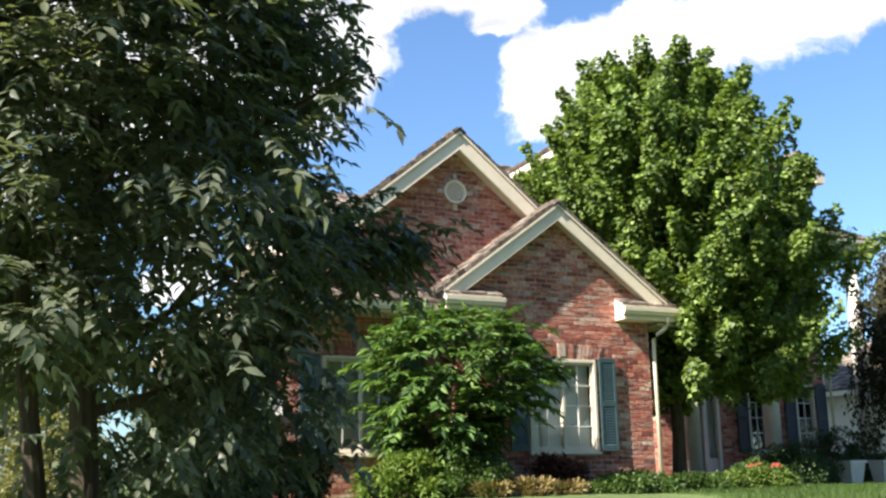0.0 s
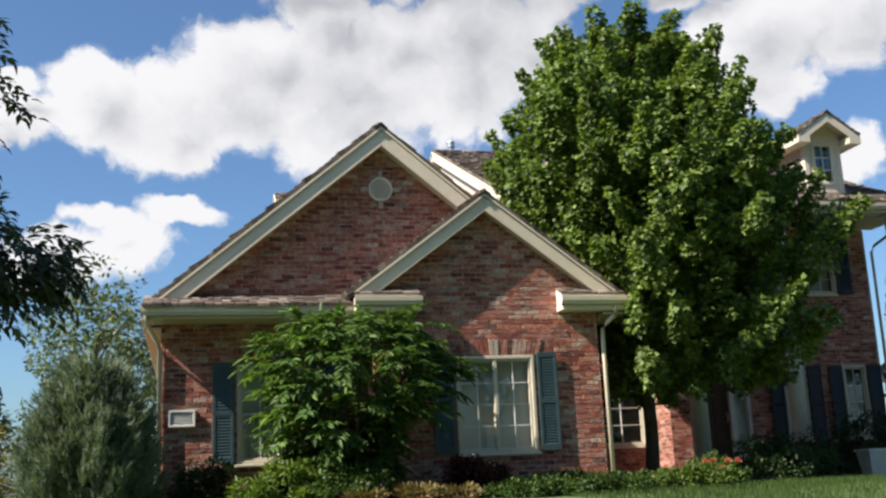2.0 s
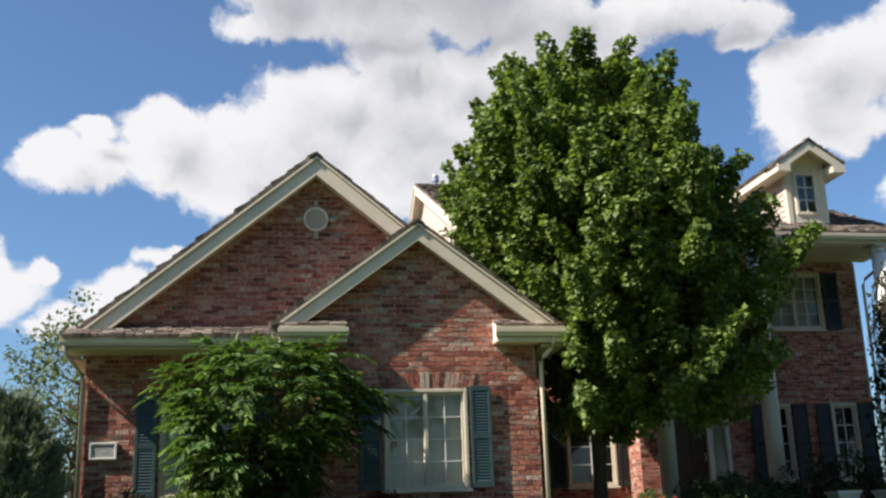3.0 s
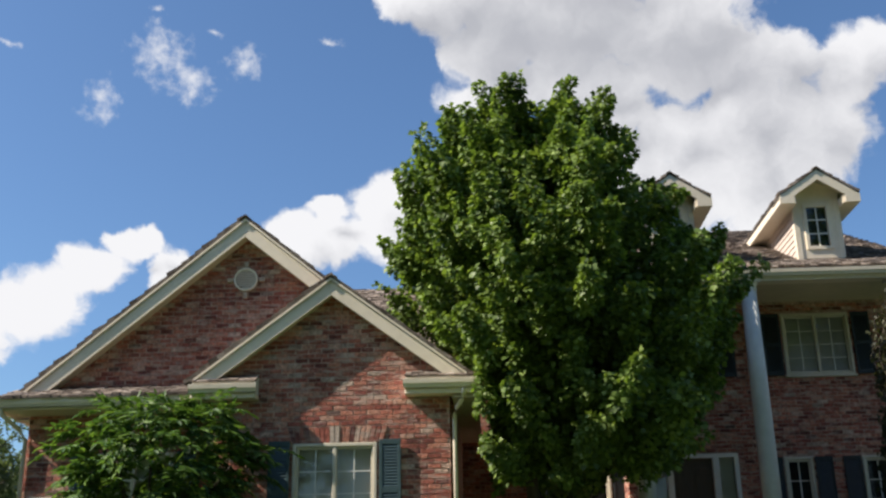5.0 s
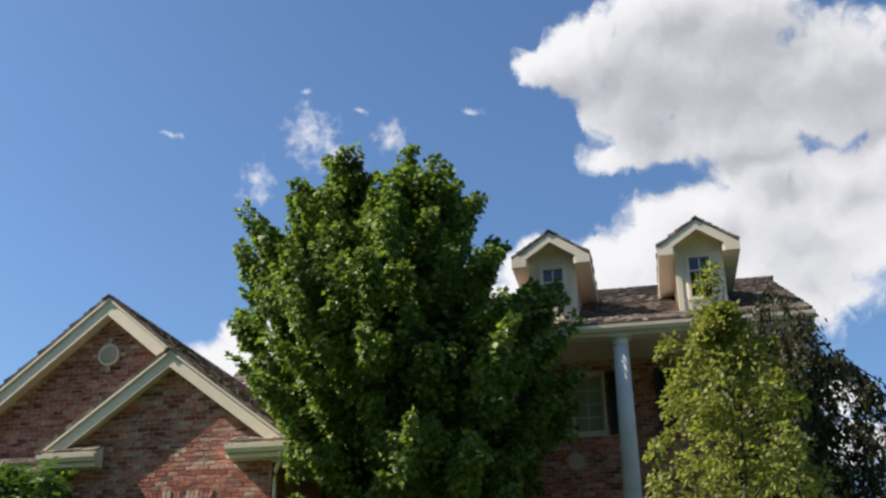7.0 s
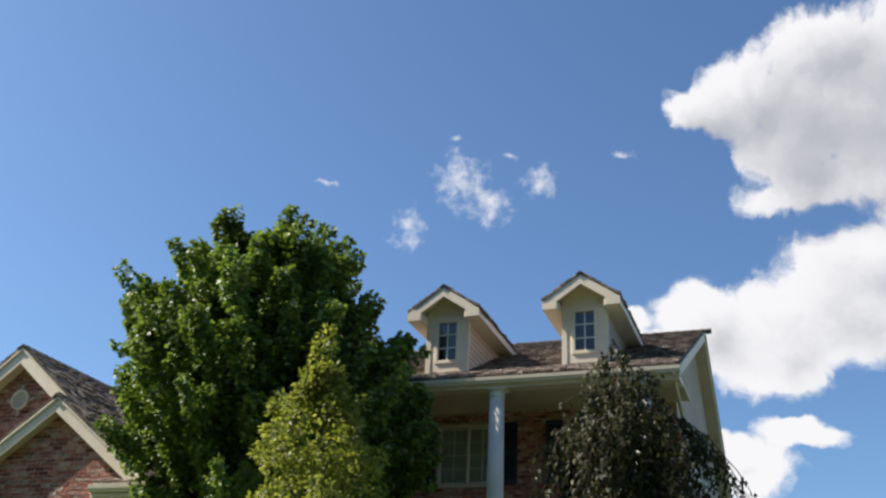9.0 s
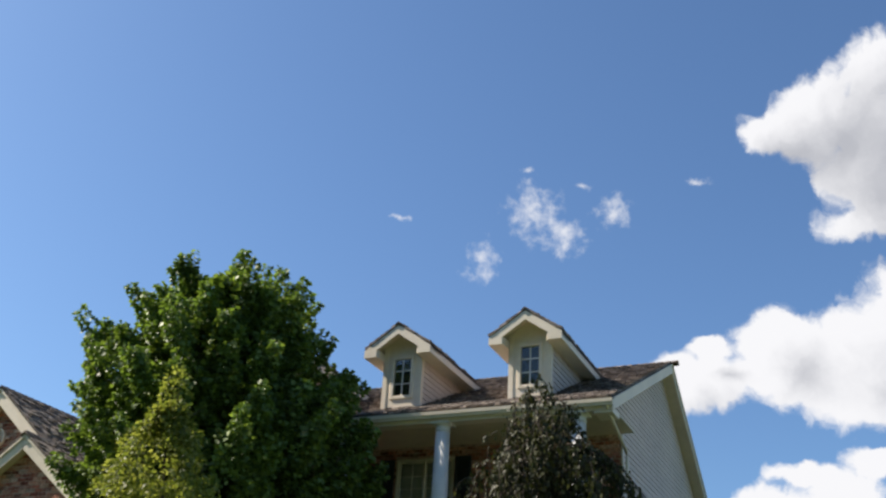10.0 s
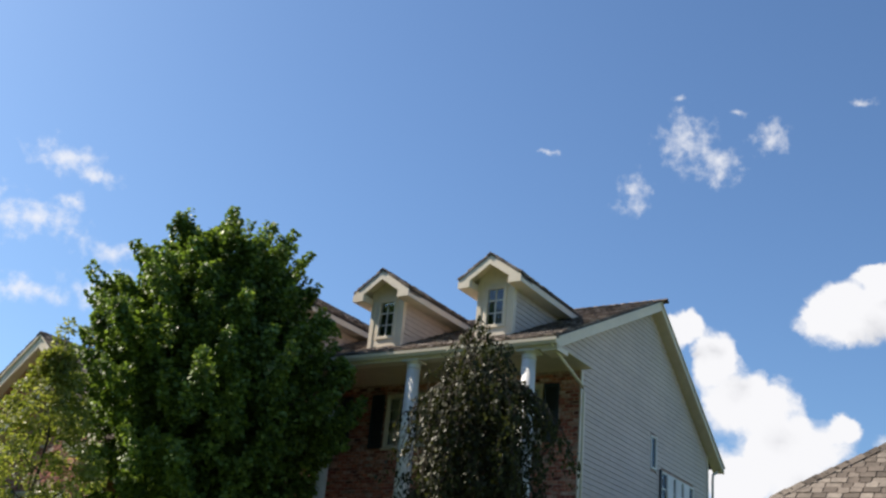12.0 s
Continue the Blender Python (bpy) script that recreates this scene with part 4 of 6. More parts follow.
# ---- dormers ----
def dormer(x):
    fy, half, sill, slope = 18.64, 0.45, 6.80, 0.68
    apex = 8.72
    reach = 0.78
    eave = apex - slope * reach
    wall_top = apex - slope * half - 0.1
    back = EAVE_Y + (apex - 0.1 - EAVE_Z) / FRONT
    bm = wall_core(bmesh.new(), x - half, x + half, fy, fy + 0.12, sill, wall_top, [(x - 0.215, x + 0.215, 7.19, 8.05)])
    prism(bm, [(x - half, fy, wall_top), (x + half, fy, wall_top), (x, fy, apex - 0.1)], (0, 0.12, 0))
    d = hpart("dormer", bm, cream, label="cream gabled dormer with a small gridded window")
    for s in (-1, 1):
        hpart("corner_board", boxed(*sorted((x + s * (half - 0.09), x + s * (half + 0.012))), fy - 0.014, fy + 0.1, sill, wall_top), cream, d)
        z = sill
        while z < eave + 0.12:
            ya, yb = fy + 0.1, EAVE_Y + (z + 0.06 - EAVE_Z) / FRONT
            yb = max(yb + 0.25, ya + 0.3)
            a, b = x + s * half, x + s * (half + 0.018)
            hpart("siding_board", prism(bmesh.new(), [(a - s * 0.05, ya, z), (b, ya, z), (a + s * 0.0, ya, z + 0.125), (a - s * 0.05, ya, z + 0.125)], (0, yb - ya, 0)), siding_paint, d)
            z += 0.118
        # roof half, boxed eave and raking fascia
        e, r = (x + s * reach, eave), (x, apex)
        bm = prism(bmesh.new(), [(e[0], 18.30, e[1]), (r[0], 18.30, r[1]), (r[0], 18.30, r[1] - 0.05), (e[0], 18.30, e[1] - 0.05)], (0, back - 18.30, 0))
        hpart("roof", bm, felt, d)
        bm = prism(bmesh.new(), [(e[0], 18.32, e[1] - 0.055), (r[0], 18.32, r[1] - 0.055), (r[0], 18.32, r[1] - 0.09), (e[0], 18.32, e[1] - 0.09)], (0, 0.5, 0))
        hpart("soffit", bm, cream, d)
        bm = prism(bmesh.new(), [(e[0], 18.285, e[1] - 0.03), (r[0], 18.285, r[1] - 0.03), (r[0], 18.285, r[1] - 0.23), (x + s * 0.49, 18.285, eave + slope * (reach - 0.49) - 0.23), (x + s * 0.49, 18.285, eave - 0.19), (e[0], 18.285, e[1] - 0.19)], (0, 0.035, 0))
        hpart("fascia", bm, cream, d)
        yb = EAVE_Y + (eave - EAVE_Z) / FRONT + 0.1
        bm = prism(bmesh.new(), [(x + s * (half + 0.004), 18.32, eave - 0.19), (e[0], 18.32, eave - 0.19), (e[0], 18.32, eave - 0.03), (x + s * (half + 0.004), 18.32, eave - 0.03)], (0, yb - 18.32, 0))
        hpart("eave_box", bm, cream, d)
        rng = random.Random(int(x * 10) + s)
        lay_pieces("shake", shake_rows((e[0], 18.27, e[1] + 0.004), (0, 1, 0), (-s * reach, 0, slope * reach), math.hypot(reach, slope * reach), lambda q: (0, EAVE_Y + (eave + q * 0.56 - EAVE_Z) / FRONT - 18.2), rng), shake_piece, shake_run, d, lambda p: False)
    bm = bmesh.new()
    wx0, wx1, z0, z1 = x - 0.215, x + 0.215, 7.19, 8.05
    for a in ((wx0 - 0.05, wx0 + 0.02, z0 - 0.05, z1 + 0.05), (wx1 - 0.02, wx1 + 0.05, z0 - 0.05, z1 + 0.05), (wx0 + 0.02, wx1 - 0.02, z1 - 0.02, z1 + 0.05), (wx0 + 0.02, wx1 - 0.02, z0 - 0.05, z0 + 0.02)):
        box(bm, a[0], a[1], fy - 0.025, fy + 0.06, a[2], a[3], bevel=0.005)
    hpart("window_frame", bm, cream, d)
    bm = boxed(x - 0.011, x + 0.011, fy + 0.002, fy + 0.03, z0, z1)
    for k in (1, 2):
        zz = z0 + (z1 - z0) * k / 3
        box(bm, wx0, wx1, fy + 0.003, fy + 0.029, zz - 0.011, zz + 0.011)
    hpart("muntin", bm, white_paint, d)
    hpart("pane", boxed(wx0, wx1, fy + 0.014, fy + 0.018, z0, z1), pane_clear, d)
    hpart("backing", boxed(wx0 - 0.03, wx1 + 0.03, fy + 0.125, fy + 0.14, z0 - 0.03, z1 + 0.03), room_shade, d)
    hpart("ridge_cap", prism(bmesh.new(), [(x - 0.09, 18.25, apex - 0.035), (x, 18.25, apex + 0.045), (x + 0.09, 18.25, apex - 0.035), (x, 18.25, apex + 0.01)], (0, back - 18.25, 0)), shake_run, d)


for x in (12.56, 15.455, 18.335):
    dormer(x)


# ---- neighbour's house ----
near_house = thing("house", "neighbouring house with a pale hipped shingle roof", "house", (28, 22.5, GRADE))
near_inv = Matrix.Translation((-28, -22.5, -GRADE))


def npart(name, bm, mat, label=""):
    p = part(name, bm, mat, near_house, label)
    p.matrix_parent_inverse = near_inv
    return p


HX0, HX1, HY0, HY1, HZ, HP = 24.0, 32.0, 19.0, 26.0, 3.5, 0.75
hip_in = (HY1 - HY0) / 2
hip_top = HZ + HP * hip_in
bm = bmesh.new()
base = [bm.verts.new(p) for p in ((HX0, HY0, HZ), (HX1, HY0, HZ), (HX1, HY1, HZ), (HX0, HY1, HZ))]
tops = [bm.verts.new(p) for p in ((HX0 + hip_in, HY0 + hip_in, hip_top), (HX1 - hip_in, HY0 + hip_in, hip_top))]
for f in ((base[0], base[1], tops[1], tops[0]), (base[1], base[2], tops[1]), (base[2], base[3], tops[0], tops[1]), (base[3], base[0], tops[0]), tuple(base[::-1])):
    bm.faces.new(f)
near_roof = npart("roof", bm, felt, "hipped roof of pale weathered shingles")
npart("wall", boxed(HX0 + 0.4, HX1 - 0.4, HY0 + 0.4, HY1 - 0.4, GRADE - 0.6, HZ - 0.02), cream, "pale painted house wall")
npart("fascia", boxed(HX0 + 0.01, HX1 - 0.01, HY0 + 0.01, HY1 - 0.01, HZ - 0.16, HZ - 0.01), cream)
# ---- plants ----
LEAVES = {
    "lobed": ([(0, 0, 0), (0.38, 0.12, 0.03), (0.5, 0.5, 0.06), (0.24, 0.62, 0.0), (0, 1.0, -0.08), (-0.24, 0.62, 0.0), (-0.5, 0.5, 0.06), (-0.38, 0.12, 0.03)], [(0, 1, 2, 3), (0, 3, 4), (0, 4, 5), (0, 5, 6, 7)]),
    "lance": ([(0, 0, 0), (0.145, 0.35, 0.04), (0.11, 0.7, 0.0), (0, 1.0, -0.12), (-0.11, 0.7, 0.0), (-0.145, 0.35, 0.04)], [(0, 1, 2, 3), (0, 3, 4, 5)]),
    "ash": ([(0, 0, 0), (0.16, 0.25, 0.04), (0.19, 0.5, 0.05), (0, 1.0, -0.14), (-0.19, 0.5, 0.05), (-0.16, 0.25, 0.04), (0, 0.5, 0.0)], [(0, 1, 2, 6), (6, 2, 3), (6, 3, 4), (0, 6, 4, 5)]),
    "oval": ([(0, 0, 0), (0.3, 0.4, 0.05), (0, 1.0, -0.08), (-0.3, 0.4, 0.05)], [(0, 1, 2), (0, 2, 3)]),
    "needle": ([(-0.10, 0, 0), (0.10, 0, 0), (0.0, 1.0, 0)], [(0, 1, 2)]),
}


def leaf_mesh(name, spots, kind, mat, parent, label=""):
    """spots: arrays of places, tips (unit), faces (unit) and sizes."""
    pos, tip, nor, size = (np.asarray(a, dtype=float) for a in spots)
    tip /= np.linalg.norm(tip, axis=1, keepdims=True) + 1e-9
    side = np.cross(tip, nor)
    side /= np.linalg.norm(side, axis=1, keepdims=True) + 1e-9
    nor = np.cross(side, tip)
    shape, faces = LEAVES[kind]
    shape = np.array(shape)
    v = pos[:, None, :] + size[:, None, None] * (shape[None, :, 0:1] * side[:, None, :] + shape[None, :, 1:2] * tip[:, None, :] + shape[None, :, 2:3] * nor[:, None, :])
    n, k = len(pos), len(shape)
    verts = v.reshape(-1, 3)
    me = bpy.data.meshes.new(name)
    loops = np.concatenate([np.array(f) for f in faces])
    sizes = np.array([len(f) for f in faces])
    all_loops = (loops[None, :] + (np.arange(n) * k)[:, None]).ravel()
    all_sizes = np.tile(sizes, n)
    starts = np.concatenate([[0], np.cumsum(all_sizes)[:-1]])
    me.vertices.add(len(verts))
    me.vertices.foreach_set("co", verts.ravel().astype(np.float32))
    me.loops.add(len(all_loops))
    me.loops.foreach_set("vertex_index", all_loops.astype(np.int32))
    me.polygons.add(len(all_sizes))
    me.polygons.foreach_set("loop_start", starts.astype(np.int32))
    me.polygons.foreach_set("loop_total", all_sizes.astype(np.int32))
    me.update(calc_edges=True)
    me.materials.append(mat)
    ob = new(name, me)
    ob.parent = parent
    if label:
        ob["label"] = label
    return ob


def unit(rng, n):
    v = rng.normal(size=(n, 3))
    return v / np.linalg.norm(v, axis=1, keepdims=True)


def clump_spots(rng, centres, radii, per, droop, size, outward, shell=0.55):
    """Leaves round the clumps' outsides. outward: the way out of the crown at each clump."""
    n = len(centres)
    who = np.repeat(np.arange(n), per)
    d = unit(rng, len(who))
    d = d + 0.55 * outward[who] + np.array([0, 0, 0.25])
    d /= np.linalg.norm(d, axis=1, keepdims=True)
    r = shell + (1 - shell) * rng.random(len(who)) ** 0.6
    pos = centres[who] + d * radii[who] * r[:, None]
    tip = d * 0.8 + np.array([0, 0, -droop]) + 0.45 * rng.normal(size=d.shape)
    nor = d * 0.6 + np.array([0, 0, 0.8]) + 0.5 * rng.normal(size=d.shape)
    s = rng.uniform(*size, len(who))
    return [pos, tip, nor, s]


def shoots(rng, starts, ways, length, thick, per, size, droop, flat=0.9, outward=0.5):
    """Leafy shoots: leaves set round a stalk that runs from each start along its way, thinner to the tip."""
    n = len(starts)
    who = np.repeat(np.arange(n), per)
    long = rng.uniform(*length, n)[who][:, None]
    f = rng.random((len(who), 1))
    axis = ways[who]
    ring = unit(rng, len(who))
    ring -= axis * np.sum(ring * axis, axis=1, keepdims=True)
    ring /= np.linalg.norm(ring, axis=1, keepdims=True) + 1e-9
    wide = thick * rng.uniform(0.7, 1.3, n)[who][:, None] * (1.15 - 0.75 * f)
    pos = starts[who] + axis * long * (f - 0.25) + ring * wide * np.sqrt(rng.random((len(who), 1)))
    tip = ring * 0.8 + axis * 0.3 + np.array([0, 0, -droop]) + 0.35 * rng.normal(size=pos.shape)
    nor = np.array([0, 0, flat]) + outward * ring + 0.4 * axis + 0.45 * rng.normal(size=pos.shape)
    return [pos, tip, nor, rng.uniform(*size, len(who))]


def keep(spots, test):
    ok = test(spots[0])
    return [a[ok] for a in spots]


def outside_house(p):
    x, y, z = p[:, 0], p[:, 1], p[:, 2]
    wing = (x > 3.9) & (x < 11.75) & (y > 14.5) & (z < np.where(x < 11.3, 4.2 + np.maximum(0, 0.8 * (3.7 - np.abs(x - 7.72))), 4.2))
    main = (x > 10.5) & (x < 20.3) & (y > 17.85) & (z < 6.8 + np.maximum(0, 0.48 * (y - 17.9)))
    return ~(wing & (y > 14.85)) & ~(main & (y > 18.3)) & ~(main & (z > 6.2))


def clear_of_bay(p):
    return outside_house(p) & ~((p[:, 0] < 11.5 - 1.0 * np.maximum(p[:, 2] - 4.1, 0)) & (p[:, 2] < 6.4))


def limbs(bm, rng, base, height, reach, count, start, radius, lean=0.0, rise=0.75):
    """A tapered trunk with curved limbs that fork once. Gives the ends."""
    bx, by, bz = base
    trunk = [(bx + lean * (k / 8) ** 2 + 0.04 * math.sin(k * 1.7), by + 0.03 * math.cos(k * 1.3), bz + height * k / 8) for k in range(9)]
    tube(bm, [(bx, by, bz - 0.25)] + trunk, [radius * 1.5] + [radius * (1.05 - 0.92 * k / 8) for k in range(9)], 10)
    ends = []
    for i in range(count):
        f = start + (0.9 - start) * i / max(count - 1, 1)
        k = f * 8
        a = trunk[int(k)]
        b = trunk[min(int(k) + 1, 8)]
        o = Vector(a).lerp(Vector(b), k - int(k))
        ang = i * 2.4 + rng.uniform(-0.4, 0.4)
        span = reach(f) * rng.uniform(0.75, 1.0)
        d = Vector((math.cos(ang), math.sin(ang), 0))
        pts = [o + d * span * q + Vector((0, 0, span * rise * q ** 1.4)) + Vector((rng.uniform(-1, 1), rng.uniform(-1, 1), 0)) * 0.05 * q for q in (0, 0.25, 0.5, 0.75, 1.0)]
        r = radius * (0.5 - 0.3 * f)
        tube(bm, [tuple(p) for p in pts], [r, r * 0.8, r * 0.6, r * 0.4, r * 0.15], 6)
        ends.append(pts[-1])
        for s in (-1, 1):
            e = pts[2] + Matrix.Rotation(s * 0.7, 3, "Z") @ (d * span * 0.42) + Vector((0, 0, span * 0.3))
            tube(bm, [tuple(pts[2]), tuple(pts[2].lerp(e, 0.5) + Vector((0, 0, 0.04))), tuple(e)], [r * 0.5, r * 0.35, r * 0.12], 5)
            ends.append(e)
    return ends


def maple_tree():
    rng, prng = np.random.default_rng(5), random.Random(5)
    base = (12.35, 15.9, 0.85)
    t = thing("maple_tree", "leafy green maple tree on the lawn before the porch", "tree", base)
    bm = bmesh.new()
    shape = [(2.6, 1.5), (3.1, 2.3), (3.7, 2.75), (4.6, 2.95), (5.6, 2.75), (6.6, 2.38), (7.6, 1.9), (8.25, 1.5), (8.8, 0.95), (9.2, 0.4)]
    limbs(bm, prng, base, 8.0, lambda f: float(np.interp(base[2] + 8 * f, *zip(*shape))) * 0.62, 22, 0.26, 0.12, 0.1)
    trunk = part("trunk", bm, bark, t, "dark brown maple trunk and limbs")
    trunk.matrix_parent_inverse = Matrix.Translation([-c for c in base])
    # upright leafy boughs stand apart over the crown, with dark gaps between them
    def envelope(z, ang):
        r = np.interp(z, [2.5, 3.2, 4.1, 5.0, 5.8, 6.6, 7.2, 7.8, 8.4, 8.9, 9.3, 9.7], [1.3, 1.9, 2.35, 2.45, 2.42, 2.35, 2.2, 1.95, 1.68, 1.35, 0.95, 0.4])
        r = r - 0.6 * np.exp(-((z - 8.1) / 0.8) ** 2) * np.maximum(0, np.cos(ang - 3.75)) + 0.25 * np.exp(-((z - 6.8) / 0.5) ** 2) * np.maximum(0, np.cos(ang - 3.14)) ** 4
        r = r - 0.42 * np.exp(-((z - 7.4) / 0.9) ** 2) * np.maximum(0, np.cos(ang)) + 0.28 * np.exp(-((z - 5.8) / 0.6) ** 2) * np.maximum(0, np.cos(ang + 0.7)) ** 3
        return r * (1 + 0.07 * np.sin(3 * ang + 1.1 * z) + 0.09 * np.sin(5 * ang - 1.7 * z + 1.0))

    def middle(z):
        return np.stack([12.6 + np.interp(z, [3.0, 5.0, 7.0, 9.5], [0.6, 0.58, 0.12, -0.25]), 15.9 + np.interp(z, [3.0, 6.0, 9.5], [0.0, 0.1, 0.25]), z], -1)

    boughs, sizes = [], []
    for k in range(6000):
        z, ang = 2.75 + 6.3 * rng.random() ** 0.95, rng.uniform(0, 2 * np.pi)
        lee = max(0.0, math.cos(ang + 0.7)) * float(np.interp(z, [3, 6, 9], [1.0, 0.9, 0.3]))
        q = rng.uniform(0.8 - 0.1 * lee, 1.04) if rng.random() < 0.7 else rng.uniform(0.5, 0.8)
        r = envelope(z, ang) * q
        c = middle(z) + np.array([r * np.cos(ang), r * np.sin(ang), 0])
        size = rng.uniform(0.7, 1.3)
        if all(np.sum(((c - o) / (1, 1, 1.5)) ** 2) > ((0.56 + 0.26 * lee) * (size + w) / 2) ** 2 for o, w in zip(boughs, sizes)):
            boughs.append(c), sizes.append(size)
    boughs, sizes = np.array(boughs), np.array(sizes)
    each = 5
    n = len(boughs) * each
    who = np.repeat(np.arange(len(boughs)), each)
    lead = np.arange(n) % each == 0
    away = boughs - middle(boughs[:, 2])
    away[:, 2] = 0
    away /= np.linalg.norm(away, axis=1, keepdims=True) + 1e-6
    lift = np.interp(boughs[:, 2], [3, 5, 9], [0.5, 0.9, 1.9])
    ways = away[who] + np.array([0, 0, 1.0]) * lift[who][:, None] + 0.45 * rng.normal(size=(n, 3)) * np.where(lead, 0.4, 1.0)[:, None]
    ways /= np.linalg.norm(ways, axis=1, keepdims=True)
    starts = boughs[who] + np.array([0.13, 0.13, 0.2]) * rng.normal(size=(n, 3)) * np.where(lead, 0.2, 1.0)[:, None]
    starts[:, 2] -= np.where(boughs[who][:, 2] > 8.0, 0.25, 0.1)
    leads = shoots(rng, starts[lead], ways[lead], (0.75, 1.35), 0.22, 260, (0.065, 0.115), 0.45, 0.55, 0.85)
    sides = shoots(rng, starts[~lead], ways[~lead], (0.35, 0.75), 0.16, 95, (0.065, 0.115), 0.45, 0.55, 0.85)
    k = 620
    z = rng.uniform(2.9, 8.7, k)
    ang = rng.uniform(0, 2 * np.pi, k)
    q = (0.68 * np.sqrt(rng.random(k)) * envelope(z, ang))[:, None]
    inner = middle(z) + q * np.stack([np.cos(ang), np.sin(ang), 0 * ang], 1)
    deep = shoots(rng, inner, unit(rng, k), (0.4, 0.7), 0.28, 90, (0.09, 0.15), 0.4)
    spots = keep([np.concatenate(trio) for trio in zip(leads, sides, deep)], clear_of_bay)
    crown = leaf_mesh("crown", spots, "lobed", maple_leaf, t, "dense crown of green lobed leaves")
    crown.matrix_parent_inverse = Matrix.Translation([-c for c in base])


maple_tree()


def pinnate(rng, ends, dirs, leaflets, length, size):
    """Compound leaves: pairs of leaflets on a drooping stalk that starts at each end."""
    pos, tip, nor, siz = [], [], [], []
    d = dirs / np.linalg.norm(dirs, axis=1, keepdims=True)
    side = np.cross(d, [0, 0, 1.0])
    side /= np.linalg.norm(side, axis=1, keepdims=True) + 1e-9
    L = rng.uniform(*length, len(ends))[:, None]
    for k in range(leaflets):
        f = 0.25 + 0.75 * k / (leaflets - 1)
        p = ends + d * L * f + np.array([0, 0, -0.35]) * L * f ** 2
        for s in (-1, 1):
            if k == leaflets - 1 and s == 1:
                continue
            out = side * s * (0.85 if k < leaflets - 1 else 0.1) + d * 0.6 + np.array([0, 0, -0.35])
            pos.append(p), tip.append(out + 0.15 * rng.normal(size=p.shape))
            nor.append(np.array([0, 0, 1.0]) + 0.35 * d + 0.25 * rng.normal(size=p.shape))
            siz.append(rng.uniform(*size, len(ends)))
    return [np.concatenate(pos), np.concatenate(tip), np.concatenate(nor), np.concatenate(siz)]


def ash_tree():
    rng, prng = np.random.default_rng(8), random.Random(8)
    base = (1.2, 7.9, ground_height(1.2, 7.9))
    t = thing("ash_tree", "large dark-leaved ash tree beside the street", "tree", base)
    inv = Matrix.Translation([-c for c in base])
    bm = bmesh.new()
    limbs(bm, prng, base, 6.2, lambda f: 2.2 - 0.6 * abs(f - 0.5), 16, 0.2, 0.11, -0.2, 0.5)
    limbs(bm, prng, (base[0] - 0.28, base[1] + 0.1, base[2]), 5.0, lambda f: 2.0, 8, 0.3, 0.08, -0.8, 0.6)
    part("trunk", bm, bark, t, "dark multi-stemmed trunk and limbs").matrix_parent_inverse = inv
    # sprays of hanging leaves at the ends of twigs, with holes between them
    n, each = 840, 13
    z = 0.75 + 6.45 * rng.random(n) ** 0.85
    rad = np.interp(z, [0.4, 1.3, 2.2, 2.8, 3.2, 3.55, 3.9, 4.4, 5.2, 6.4, 7.3], [1.25, 1.5, 1.95, 2.2, 2.0, 1.75, 1.85, 1.98, 1.85, 1.3, 0.4])
    ang = rng.uniform(0, 2 * np.pi, n)
    lobes = 1 + 0.10 * np.sin(4 * ang + 2.0 * z) + 0.07 * np.sin(7 * ang - 1.3 * z)
    rad = np.where(np.cos(ang) < 0.2, np.maximum(rad, np.interp(z, [2.0, 4.5, 6.0, 7.3], [2.1, 2.0, 1.5, 0.4])), rad)
    q = np.where(rng.random(n) < 0.8, rng.uniform(0.6, 1.0, n), rng.uniform(0.15, 0.6, n))
    sprays = np.stack([0.95 + rad * lobes * q * np.cos(ang), 7.9 + rad * lobes * q * np.sin(ang), z], 1)
    who = np.repeat(np.arange(n), each)
    centres = sprays[who] + np.array([0.17, 0.17, 0.14]) * rng.normal(size=(len(who), 3))
    # one low limb reaches towards the house
    m = 270
    f = rng.random(m)
    limb = np.stack([2.5 + 1.2 * f, 7.95 + rng.normal(0, 0.25, m), 3.0 + 0.05 * f + rng.normal(0, 0.28, m) * (1.1 - 0.75 * f)], 1)
    centres = np.concatenate([centres, limb])
    centres = centres[~((centres[:, 2] < 1.95) & (centres[:, 0] < 1.25 + 0.5 * np.sin(5 * centres[:, 1])))]
    out = centres - np.array([0.95, 7.9, 4.0])
    out[:, 2] *= 0.2
    out /= np.linalg.norm(out, axis=1, keepdims=True) + 1e-9
    out += 0.6 * rng.normal(size=out.shape)
    spots = pinnate(rng, centres, out, 5, (0.18, 0.3), (0.085, 0.14))
    leaf_mesh("crown", spots, "ash", ash_leaf, t, "heavy crown of hanging dark green compound leaves").matrix_parent_inverse = inv


ash_tree()


